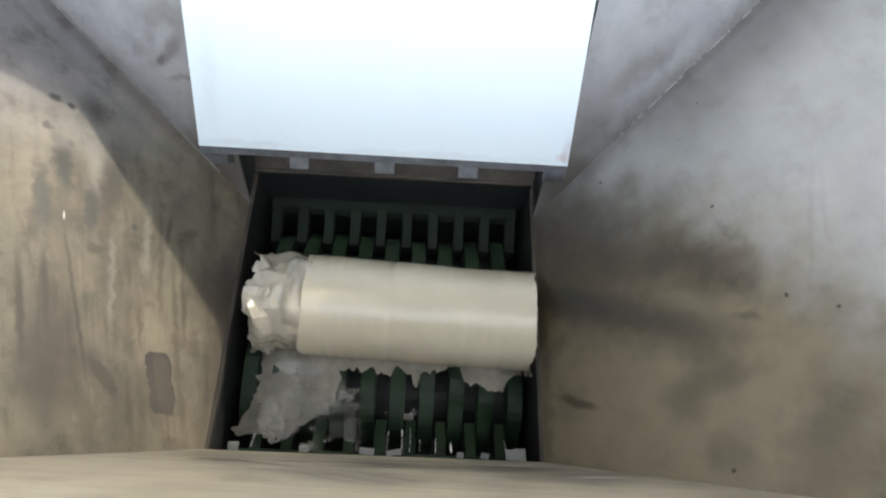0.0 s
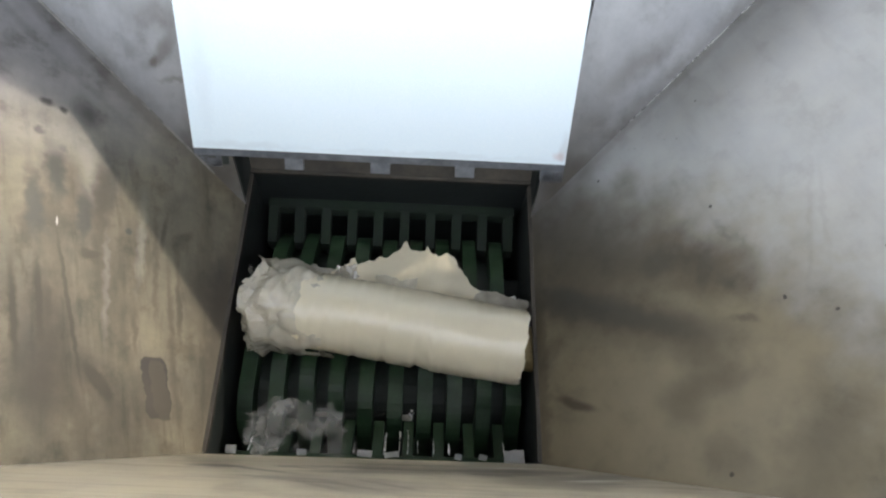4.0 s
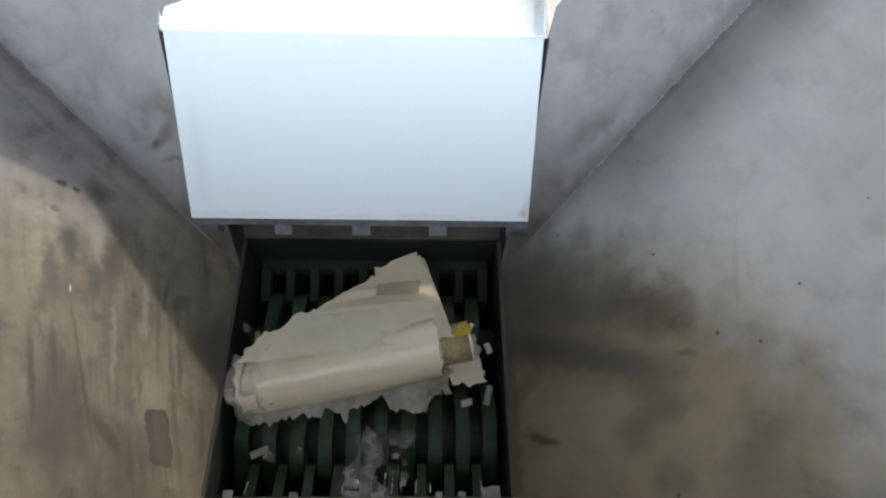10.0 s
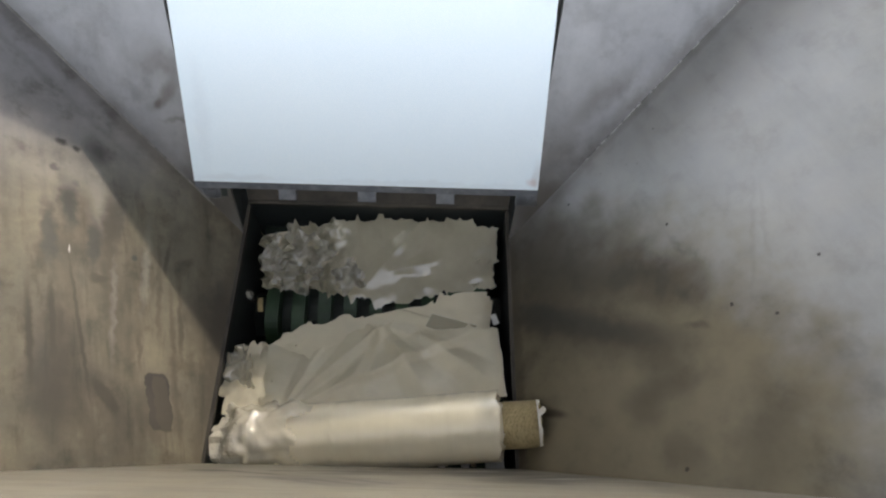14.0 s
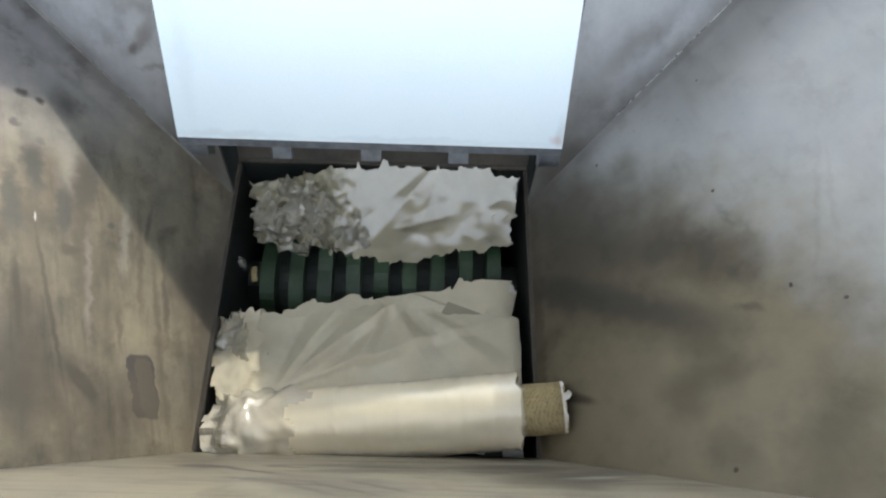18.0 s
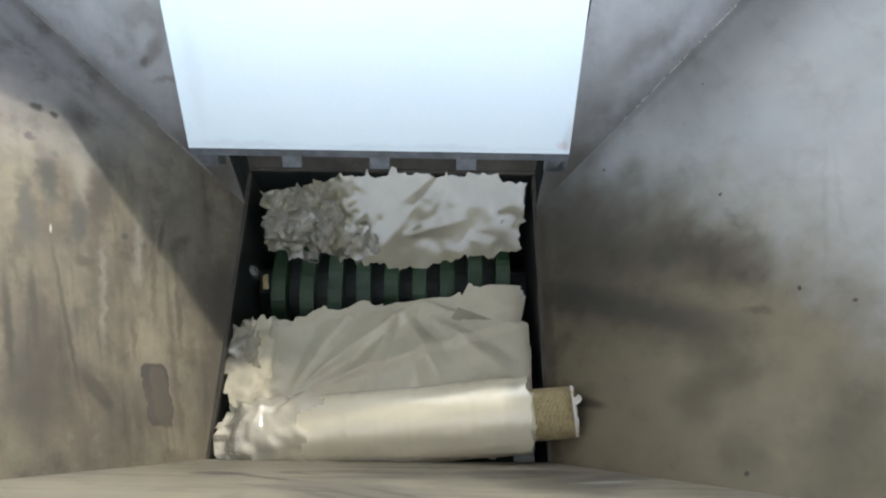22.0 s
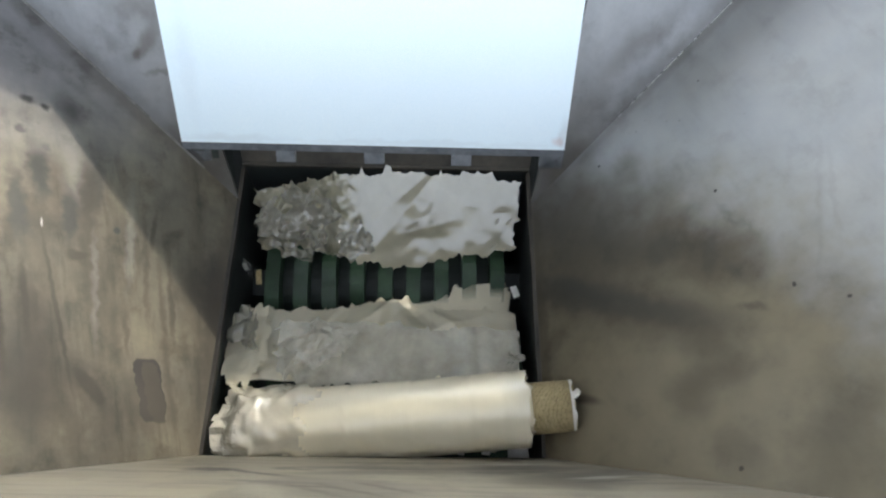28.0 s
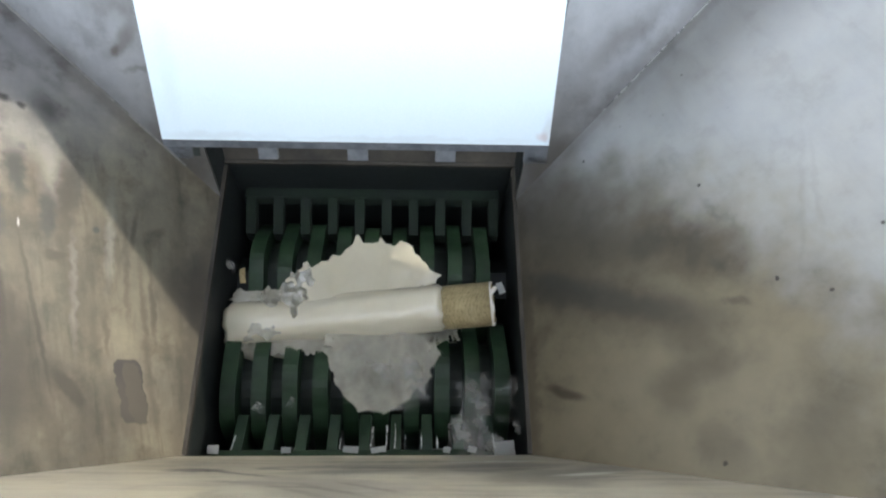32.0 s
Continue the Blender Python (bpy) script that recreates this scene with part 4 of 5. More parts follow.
rear_sheet = film_thing("torn_film_sheet", "torn milky plastic film, crumpled at one end, over the rear cutters",
                        (film_patch((-0.228, 0.236), (-0.236, 0.250), (-0.072, -0.062, -0.085, -0.095, -0.088, -0.070, -0.050), (0.056, 0.060, 0.084, 0.086, 0.084, 0.080, 0.076), 1, (0.020, 0.012, 0.018, 0.014),
                                    lambda x, y: pleats(x, y, REAR_FOLDS), lambda x, y: 1.1 * (1 - ease(-0.13, -0.03, x)), 0.0035, 0.0025), M_GLOSSY, pose(0, 0, 0)),
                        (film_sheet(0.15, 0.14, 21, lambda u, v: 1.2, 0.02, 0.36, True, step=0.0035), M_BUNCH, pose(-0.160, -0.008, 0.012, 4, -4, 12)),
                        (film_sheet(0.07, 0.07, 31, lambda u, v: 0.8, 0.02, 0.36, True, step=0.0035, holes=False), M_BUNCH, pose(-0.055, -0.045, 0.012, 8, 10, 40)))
front_sheet = film_thing("torn_film_sheet", "torn milky plastic film with fanning folds over the cutters",
                         (film_patch((-0.215, 0.228), (-0.215, 0.232), (-0.085, -0.085, -0.083, -0.080, -0.078), (0.068, 0.062, 0.074, 0.084, 0.086, 0.078, 0.060), 2, (0.0, 0.003, 0.017, 0.02),
                                     lambda x, y: pleats(x, y, FRONT_FOLDS), lambda x, y: 0.3 * (1 - ease(-0.205, -0.165, x + 0.3 * y)), 0.0035, 0.004), M_SHEET, pose(0, 0, 0)),
                         (film_patch((0.165, 0.236), (0.165, 0.238), (-0.080, -0.080), (0.066, 0.058), 22, (0.0, 0.002, 0.006, 0.0), lambda x, y: 0.002, None, 0.005, 0.003), M_SHEET, pose(0, 0, -0.004)),
                         (film_patch((0.170, 0.242), (0.170, 0.245), (-0.080, -0.080), (0.074, 0.068), 23, (0.0, 0.002, 0.006, 0.0), lambda x, y: 0.002, None, 0.005, 0.003), M_SHEET, pose(0, 0, -0.008)),
                         (film_sheet(0.095, 0.20, 24, lambda u, v: 0.22, 0.02, 0.34, True, step=0.0035, holes=False), M_SHEET, pose(-0.222, -0.020, 0.010, 6, -6, 4)),
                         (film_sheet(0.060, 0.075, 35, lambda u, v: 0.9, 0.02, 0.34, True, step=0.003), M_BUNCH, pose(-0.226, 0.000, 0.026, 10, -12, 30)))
film_flap = film_thing("torn_film_flap", "stacked milky film flap with a straight cut edge",
                          (film_patch((-0.235, 0.140), (-0.195, 0.090), (-0.140, -0.110, -0.080), (-0.072, -0.054, -0.034, -0.012, 0.012, 0.036, 0.058, 0.080, 0.119, 0.136, 0.150), 3, (0.010, 0.0, 0.016, 0.010),
                                      lambda x, y: pleats(x, y, ((0.095, 0.058, 190, 0.006, 0.004, 0.02, 0.16), (0.10, 0.012, 188, 0.004, 0.02, 0.004, 0.14))), None, 0.004, 0.003), M_SHEET, pose(0, 0, 0)),
                          (film_patch((0.012, 0.096), (0.012, 0.100), (0.022, 0.030), (0.052, 0.066), 41, (0.0, 0.0, 0.0, 0.0), lambda x, y: 0.003, None, 0.005, 0.001), M_GLOSSY, pose(0, 0, 0.003)),
                          (film_patch((0.02, 0.158), (0.004, 0.098), (-0.07, -0.068), (0.104, 0.146), 25, (0.0, 0.0, 0.010, 0.0), lambda x, y: 0.0, None, 0.005, 0.002), M_SHEET, pose(0, 0, -0.004)),
                          (film_patch((0.05, 0.164), (0.02, 0.106), (-0.07, -0.068), (0.106, 0.142), 26, (0.0, 0.0, 0.010, 0.0), lambda x, y: 0.0, None, 0.005, 0.002), M_SHEET, pose(0, 0, -0.008)))
CLUMP_FOLDS = ((0.03, -0.09, 78, 0.010, 0.07, 0.03, 0.15), (-0.03, -0.06, 118, 0.007, 0.03, 0.06, 0.13), (0.05, -0.05, 40, 0.005, 0.03, 0.03, 0.14))
cloud_a = film_thing("crumpled_film", "torn fan-folded piece of milky plastic film",
                     (film_patch((-0.10, 0.11), (-0.13, 0.135), (-0.075, -0.085, -0.080, -0.070), (0.010, 0.050, 0.072, 0.080, 0.078, 0.060, 0.000), 4, (0.014, 0.014, 0.020, 0.014),
                                 lambda x, y: pleats(x, y, CLUMP_FOLDS), lambda x, y: 0.25 * (1 - ease(-0.12, -0.07, x))), M_SHEET, pose(0, 0, 0)),
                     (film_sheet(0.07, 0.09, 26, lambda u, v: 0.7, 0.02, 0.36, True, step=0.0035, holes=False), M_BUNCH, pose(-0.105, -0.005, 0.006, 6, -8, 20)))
cloud_b = film_thing("crumpled_film", "torn thin piece of clear plastic film",
                     (film_patch((-0.075, 0.085), (-0.105, 0.110), (-0.030, -0.062, -0.085, -0.080, -0.045), (0.055, 0.065, 0.060, 0.066, 0.050), 5, (0.012, 0.012, 0.020, 0.012),
                                 lambda x, y: pleats(x, -y, CLUMP_FOLDS) * 0.6), M_CRUMPLE, pose(0, 0, 0)),
                     (film_sheet(0.12, 0.08, 27, lambda u, v: 0.4, 0.02, 0.40, True, step=0.0035), M_GHOST, pose(0.06, -0.02, 0.010, -5, 8, -30)))
cloud_c = film_thing("crumpled_film", "loose crumpled clump of clear plastic film",
                     (film_sheet(0.20, 0.13, 6, lambda u, v: 0.35, 0.03, 0.40, True), M_GHOST, pose(0, 0, 0)),
                     (film_sheet(0.10, 0.09, 28, lambda u, v: 0.35, 0.02, 0.40, True), M_GHOST, pose(-0.05, 0.01, 0.012, 10, 0, 40)))
cloud_d = film_thing("crumpled_film", "long torn strip of milky plastic film with ragged edges",
                     (film_patch((-0.200, 0.205), (-0.205, 0.205), (-0.040, -0.062, -0.052, -0.068, -0.050, -0.060, -0.046), (0.056, 0.062, 0.058, 0.060, 0.056), 7, (0.030, 0.014, 0.014, 0.016),
                                 lambda x, y: 0.010 * abs(noise.noise(Vector((x * 22, y * 5, 7)))) + 0.006 * noise.noise(Vector((x * 9, y * 9, 3))), lambda x, y: 0.45 * (1 - ease(-0.17, -0.11, x))), M_CRUMPLE, pose(0, 0, 0)),
                     (film_sheet(0.12, 0.10, 29, lambda u, v: 0.6, 0.02, 0.42, True, holes=False), M_CRUMPLE, pose(-0.13, 0.0, 0.008, -8, 6, 15)))

# ---- the roll, wound on a cardboard core ----
film_roll = tagged(new("film_roll"), "roll of milky plastic film on a cardboard core, torn and unwinding", "film roll")
HL = 0.19


def wound(r, seed, x0=-HL, x1=HL, segs=72, rings=46, arc=(0, 360), dent=0.003, rag=0.0):
    """Film wound round the x axis: slightly slack and dented; a layer that is open below has torn edges."""
    bm = bmesh.new()
    a0, a1 = arc
    whole = a1 - a0 >= 360
    rows = []
    for i in range(rings + 1):
        x = x0 + (x1 - x0) * i / rings
        row = []
        for k in range(segs if whole else segs + 1):
            lo = a0 + (0 if whole else rag * 60 * (0.5 + noise.noise(Vector((x * 25, seed, 0))) + 0.6 * noise.noise(Vector((x * 80, seed, 3)))))
            hi = a1 - (0 if whole else rag * 60 * (0.5 + noise.noise(Vector((x * 25, seed + 9, 0))) + 0.6 * noise.noise(Vector((x * 80, seed + 9, 3)))))
            a = radians(lo + (hi - lo) * k / segs)
            c, s = math.cos(a), math.sin(a)
            rr = r + dent * noise.noise(Vector((x * 7, c * 1.3 + seed, s * 1.3))) + dent * 0.35 * noise.noise(Vector((x * 30, c * 3, s * 3 + seed)))
            rr += dent * 0.5 * abs(noise.noise(Vector((x * 14 + a * 1.2, a * 0.8, seed + 3)))) - dent * 0.6 * max(0.0, (abs(x) - 0.16) / 0.03) * abs(noise.noise(Vector((c * 3, s * 3, seed))))
            xx = x + (0.010 * noise.noise(Vector((c * 2, s * 2, seed + x))) + 0.003 * noise.noise(Vector((c * 9, s * 9, seed + x))) if i in (0, rings) else 0)
            row.append(bm.verts.new((xx, rr * c, rr * s)))
        rows.append(row)
    n = len(rows[0])
    for i in range(rings):
        for k in range(n if whole else n - 1):
            m = (k + 1) % n
            bm.faces.new((rows[i][k], rows[i][m], rows[i + 1][m], rows[i + 1][k]))
    if whole:
        bm.faces.new(rows[0])
        bm.faces.new(rows[-1][::-1])
    return bm


def core_mesh():
    """A hollow cardboard tube, a little squashed, with a torn free end."""
    bm = bmesh.new()
    segs, loops = 48, []
    for r, x, ragged in ((0.031, -0.17, 0), (0.037, -0.17, 0), (0.037, 0.10, 0), (0.037, 0.2, 0), (0.037, 0.262, 1), (0.031, 0.262, 1), (0.031, -0.17, 0)):
        loop = []
        for k in range(segs):
            a = 2 * math.pi * k / segs
            c, s = math.cos(a), math.sin(a)
            flat = 0.86 + 0.20 * abs(c) ** 6 if x > 0.15 else 1.0
            xx = x + (0.007 * noise.noise(Vector((c * 2.2, s * 2.2, 4))) if ragged else 0)
            loop.append(bm.verts.new((xx, r * c * (1.05 if x > 0.15 else 1), r * s * flat)))
        loops.append(loop)
    for a, b in zip(loops, loops[1:]):
        for k in range(segs):
            m = (k + 1) % segs
            bm.faces.new((a[k], a[m], b[m], b[k]))
    return bm


core = part("core", core_mesh(), M_CARD, film_roll, "mottled brown cardboard core", True)
rim = bmesh.new()
for k in range(40):
    a0, a1 = 2 * math.pi * k / 40, 2 * math.pi * (k + 1) / 40
    ring = []
    for a in (a0, a1):
        c, s = math.cos(a), math.sin(a)
        for r, x in ((0.0376, 0.257), (0.0376, 0.2615 + 0.004 * noise.noise(Vector((c * 3, s * 3, 1)))), (0.0325, 0.2605)):
            ring.append(rim.verts.new((x, r * c * 1.05, r * s * 0.9)))
    rim.faces.new((ring[0], ring[1], ring[4], ring[3]))
    rim.faces.new((ring[1], ring[2], ring[5], ring[4]))
bmesh.ops.remove_doubles(rim, verts=rim.verts, dist=0.0005)
lining = tube(0.0302, -0.16, 0.24, 36)
for f in [f for f in lining.faces if len(f.verts) > 4]:
    lining.faces.remove(f)
def curl(r, x0, x1, a0, a1, wave):
    """A torn strip of tube wall."""
    bm = bmesh.new()
    rows = []
    for i in range(9):
        u = i / 8
        row = []
        for k in range(13):
            a = radians(a0 + (a1 - a0) * k / 12)
            x = x0 + (x1 - x0) * u * (0.6 + wave * noise.noise(Vector((a * 2.0, r * 90, 2))) + 0.4 * math.sin(math.pi * k / 12))
            rr = r + 0.010 * u * u
            row.append(bm.verts.new((x, rr * math.cos(a), rr * math.sin(a))))
        rows.append(row)
    for a, b in zip(rows, rows[1:]):
        for k in range(12):
            bm.faces.new((a[k], a[k + 1], b[k + 1], b[k]))
    return bm


part("torn_flap", curl(0.0360, 0.257, 0.270, 68, 86, 0.4), M_PAPER, core, "torn white paper flap")
burst = part("burst_lining", curl(0.030, 0.225, 0.268, 40, 95, 0.6), M_YELLOW, film_roll, "yellow lining bursting out of the torn core")
end_flap = part("end_flap", film_patch((-0.030, 0.030), (-0.030, 0.052), (-0.045, -0.062), (0.020, 0.036), 33, (0.014, 0.010, 0.010, 0.0), lambda x, y: 0.10 * max(0.0, x) * (x + y), None, 0.004, 0.006), M_SHEET, film_roll, "loose film flap below the core")
part("core_lining", lining, M_YELLOW, core, "yellowish inside of the core")
part("torn_rim", rim, M_PAPER, core, "torn white paper rim")
inner_film = part("wound_film", wound(0.041, 1.0), M_WRAP, film_roll, smooth=True)
wrap_a = part("film_wrap", wound(0.049, 2.0, x1=0.184, arc=(-70, 250), rag=0.5), M_WRAP, film_roll, smooth=True)
wrap_b = part("film_wrap", wound(0.058, 3.0, x1=0.188, arc=(-75, 255), rag=0.5), M_WRAP, film_roll, smooth=True)
wrap_c = part("film_wrap", wound(0.067, 4.0, -0.195, 0.192, arc=(-50, 230), rag=0.8), M_WRAP, film_roll, smooth=True)
wrap_d = part("film_wrap", wound(0.086, 5.0, -0.20, 0.192, arc=(-60, 240), rag=0.6), M_WRAP, film_roll, smooth=True)


def crumpled_end(seed, swell=1.0):
    """Film bunched up past the end of the roll, slumping and tapering to a torn edge."""
    bm = bmesh.new()
    segs, rings = 72, 36
    rows = []
    for i in range(rings + 1):
        u = i / rings
        x = -0.300 + 0.17 * u
        row = []
        for k in range(segs):
            a = 2 * math.pi * k / segs
            c, s = math.cos(a), math.sin(a)
            p = Vector((x, c * 0.055, s * 0.055))
            rough = (1 - u) ** 0.7
            r = swell * (0.0595 + 0.012 * (1 - u)) - 0.010 * (1 - u) ** 3 + rough * (0.013 * facet(x, a * 0.055, 0.050, seed) + 0.007 * facet(x, a * 0.055, 0.024, seed + 2) + 0.004 * facet(x, a * 0.055, 0.012, seed + 4) + 0.010 * (ridges(p * 15, seed) - 0.28) + 0.009 * abs(noise.noise(Vector((c * 4, s * 4, x * 6 + seed)))) + 0.006 * facet(x, a * 0.055, 0.018, seed + 8))
            row.append(bm.verts.new((x + 0.02 * rough * noise.noise(p * 25), r * c, r * s)))
        rows.append(row)
    for i in range(rings):
        for k in range(segs):
            m = (k + 1) % segs
            edge = 2 + 3.5 * noise.noise(Vector((math.cos(k * 0.0873) * 3, math.sin(k * 0.0873) * 3, seed)))
            inner = rings - 7 + 11 * noise.noise(Vector((math.cos(k * 0.0873) * 2, math.sin(k * 0.0873) * 2, seed + 5)))
            if edge < i < inner:
                for f in (bm.faces.new((rows[i][k], rows[i][m], rows[i + 1][m])), bm.faces.new((rows[i][k], rows[i + 1][m], rows[i + 1][k]))):
                    f.smooth = i > 9
    bmesh.ops.delete(bm, geom=[v for v in bm.verts if not v.link_faces], context="VERTS")
    return bm


tail = part("crumpled_end", crumpled_end(8, 1.0), M_TAIL, film_roll, "bunched clear film at the end of the roll")
bulge = part("crumpled_end", crumpled_end(12, 1.22), M_TAIL, film_roll, "bunched clear film at the end of the roll")

# ---- shreds caught on the front comb and the walls ----
random.seed(11)


def chip(name, x, y, z, w, h, tilt, spin, mat, label):
    bm = film_sheet(w, h, random.uniform(1, 50), lambda u, v: 0.12, 0.006, 0.34, step=0.002)
    ob = tagged(mesh_ob(name, bm, mat), label, "shred", "shreds on the combs")
    ob.matrix_world = pose(x, y, z, tilt, random.uniform(-12, 12), spin)
    return ob


for x, w, h in ((-0.235, 0.018, 0.016), (-0.120, 0.016, 0.012), (-0.018, 0.024, 0.012), (0.026, 0.024, 0.010), (0.135, 0.012, 0.010), (0.176, 0.014, 0.010), (0.228, 0.034, 0.026)):
    chip("film_shred", x, 0.018, -0.062, w, h, 35, random.uniform(-8, 8), M_CHIP, "white plastic shred caught on the front comb")
for x, h in ((0.014, 0.052), (0.038, 0.058), (0.052, 0.060), (0.068, 0.036), (0.095, 0.042), (0.120, 0.034), (-0.036, 0.030), (0.212, 0.040), (-0.205, 0.034)):
    sliver = chip("film_sliver", x, 0, 0, 0.0024, h, 0, 0, M_CHIP, "thin white sliver of film along a finger of the comb")
    sliver.matrix_world = pose(x, 0.012 + h / 2, -0.056 - h * 0.35, -42, 0, random.uniform(-2, 2))
for x, y, z, w, h in ((-0.175, 0.090, -0.092, 0.016, 0.026), (-0.125, 0.098, -0.094, 0.010, 0.022), (0.055, 0.092, -0.095, 0.012, 0.014)):
    chip("film_shred", x, y, z, w, h, 25, random.uniform(-60, 60), M_GHOST, "clear plastic shred on a finger tip of the comb")
for y, z, h in ((0.34, -0.085, 0.05),):
    chip("film_strand", -0.248, y, z, 0.016, h, 75, 80, M_GHOST, "limp clear film strand stuck to the chamber wall")
chip("film_shred", 0.236, 0.30, -0.075, 0.012, 0.02, 30, 20, M_CHIP, "white plastic shred beside the rear cutters")
chip("card_scrap", -0.228, 0.325, -0.085, 0.010, 0.034, 60, 8, M_CARD, "torn yellowish cardboard scrap beside the cutters")

flakes = [chip("film_flake", 0, 0, 0, w, h, 0, 0, M_GHOST if k in (2, 3, 5) else M_CRUMPLE, "small clear plastic flake thrown up by the cutters") for k, (w, h) in enumerate(((0.05, 0.014), (0.022, 0.014), (0.026, 0.012), (0.016, 0.012), (0.034, 0.016), (0.018, 0.012)))]

REST = [(12.0, pose(-0.048, 0.248, -0.050, 0, -5, 11.0)), (12.4, pose(-0.045, 0.246, -0.050, 0, -5, 10.0))]
LOW = pose(0, 0.257, -0.42)


def motions():
    """Shafts turn while the machine cuts, back up for a moment, and stand still in between."""
    turn_f, turn_r = [(0, pose(0, Y_FRONT, Z_SHAFT))], [(0, pose(0, Y_BACK, Z_SHAFT))]
    a = 0.0
    for t0, t1, rate in ((0, 7.3, 75.0), (7.3, 12.4, 0.0), (12.4, 13.0, -110.0), (13.0, 27.7, 0.0), (27.7, 32.0, 75.0)):
        n = max(1, int(math.ceil(abs(rate) * (t1 - t0) / 60)))
        for k in range(1, n + 1):
            t = t0 + (t1 - t0) * k / n
            b = a + rate * (t - t0)
            turn_f.append((t, pose(0, Y_FRONT, Z_SHAFT, -b)))
            turn_r.append((t, pose(0, Y_BACK, Z_SHAFT, b)))
        a += rate * (t1 - t0)
    walk(shaft_front, turn_f)
    walk(shaft_rear, turn_r)

    walk(film_roll, [
        (0, pose(0.060, 0.251, -0.030, 0, 0, -1.9)), (0.5, pose(0.058, 0.285, -0.029, 0, 0, 10.4)), (1, pose(0.046, 0.250, -0.032, 0, 0, -2.0)),
        (1.5, pose(0.050, 0.236, -0.039, 0, 0, -4.7)), (2, pose(0.060, 0.250, -0.046, 0, 0, -3.5)), (2.5, pose(0.054, 0.241, -0.045, 0, 0, -3.4)),
        (3, pose(0.052, 0.174, -0.025, 0, 0, -11.5)), (3.5, pose(0.055, 0.206, -0.036, 0, 0, -11.6)), (4.5, pose(0.050, 0.24, -0.048, 0, 0, -3)),
        (5.5, pose(0.048, 0.255, -0.056, 0, 0, 2.2)), (6, pose(0.052, 0.235, -0.048, 0, 0, 0.7)), (6.5, pose(0.045, 0.265, -0.057, 0, 0, 4.8)),
        (7, pose(-0.016, 0.222, -0.046, 0, 0, -4.9)), (7.5, pose(-0.050, 0.250, -0.050, 0, -5, 11.5)), *REST,
        (12.6, pose(-0.020, 0.190, -0.045, 0, 0, -6)), (12.8, pose(0.030, 0.120, -0.025, 0, -6, -9)), (13.0, pose(0.048, 0.074, -0.008, 0, -8, -3.0)),
        (13.4, pose(0.046, 0.062, -0.008, 0, -8.5, 1)), (14, pose(0.044, 0.058, -0.008, 0, -9, 2.2)), (17, pose(0.044, 0.056, -0.008, 0, -9.0, 3.2)), (27.8, pose(0.046, 0.057, -0.008, 0, -9.0, 3.2)),
        (28.2, pose(0.052, 0.066, 0.0, 0, -8, 2)), (28.5, pose(0.047, 0.084, -0.010, 0, -6, -3)), (28.8, pose(0.047, 0.115, -0.014, 0, -8, -15)), (29, pose(0.044, 0.141, -0.022, 0, -8, -19.3)),
        (29.5, pose(0.036, 0.228, -0.063, 0, 0, -9.4)), (30, pose(0.044, 0.257, -0.078, 0, 0, -4.0)), (30.5, pose(-0.021, 0.215, -0.060, 0, 0, -14.9)),
        (31, pose(-0.010, 0.238, -0.075, 0, -5, 3.1)), (31.5, pose(-0.017, 0.249, -0.084, 0, -7, 3.9)), (32, pose(-0.014, 0.253, -0.088, 0, -9, 2.2))])
    walk(core, [(0, pose(-0.042, 0, 0)), (6.5, pose(-0.040, 0, 0)), (7.2, pose(-0.012, 0, 0)), (12.6, pose(-0.008, 0, 0)), (13.0, pose(-0.006, 0, 0)), (28.5, pose(-0.006, 0, 0)), (29.0, pose(-0.020, 0, 0)), (29.4, pose(-0.022, 0, 0)), (30.2, pose(-0.030, 0, 0)), (31, pose(-0.026, 0, 0)), (32, pose(-0.026, 0, 0))])
    gone = pose(0, 0, -0.34)
    walk(wrap_d, [(0, pose(0, 0, 0)), (0.7, pose(0, 0.004, -0.006)), (1.5, pose(0, 0.01, -0.045)), (2.4, pose(0, 0.01, -0.11)), (3.3, pose(0, 0.0, -0.22)), (4.2, gone), (32, gone)])
    walk(wrap_c, [(0, pose(0, 0, 0)), (5.8, pose(0, 0, 0)), (6.4, pose(0, 0.01, -0.03)), (7.2, pose(0, 0, -0.16)), (7.6, gone), (32, gone)])
    walk(wrap_b, [(0, pose(0, 0, 0)), (28.4, pose(0, 0, 0)), (29.0, pose(0, 0.012, -0.03)), (29.8, pose(0, 0, -0.2)), (30.4, gone), (32, gone)])
    walk(wrap_a, [(0, pose(0, 0, 0)), (29.8, pose(0, 0, 0)), (30.4, pose(0, 0.01, -0.03)), (31.2, pose(0, 0, -0.14)), (32, pose(0, 0, -0.26))])
    walk(tail, [(0, pose(0, 0, 0)), (6.6, pose(0, 0, 0)), (7.4, pose(0.082, 0.004, -0.012)), (12.5, pose(0.080, 0.004, -0.012)), (13.0, pose(0.006, 0, 0)), (28.6, pose(0.006, 0, 0)), (29.2, pose(0, 0, 0)), (30.0, pose(0, 0, 0)), (30.6, pose(0.06, 0.01, -0.01)), (32, pose(0.055, 0, -0.045))])

    walk(inner_film, [(0, pose(0, 0, 0)), (30.0, pose(0, 0, 0)), (31.0, pose(-0.035, 0, 0)), (32, pose(-0.045, 0, 0))])
    walk(burst, [(0, pose(-0.17, 0, -0.004)), (6.8, pose(-0.17, 0, -0.004)), (7.3, pose(-0.010, 0, 0.002)), (12.4, pose(-0.008, 0, 0.002)), (12.9, pose(-0.17, 0, -0.004)), (32, pose(-0.17, 0, -0.004))])
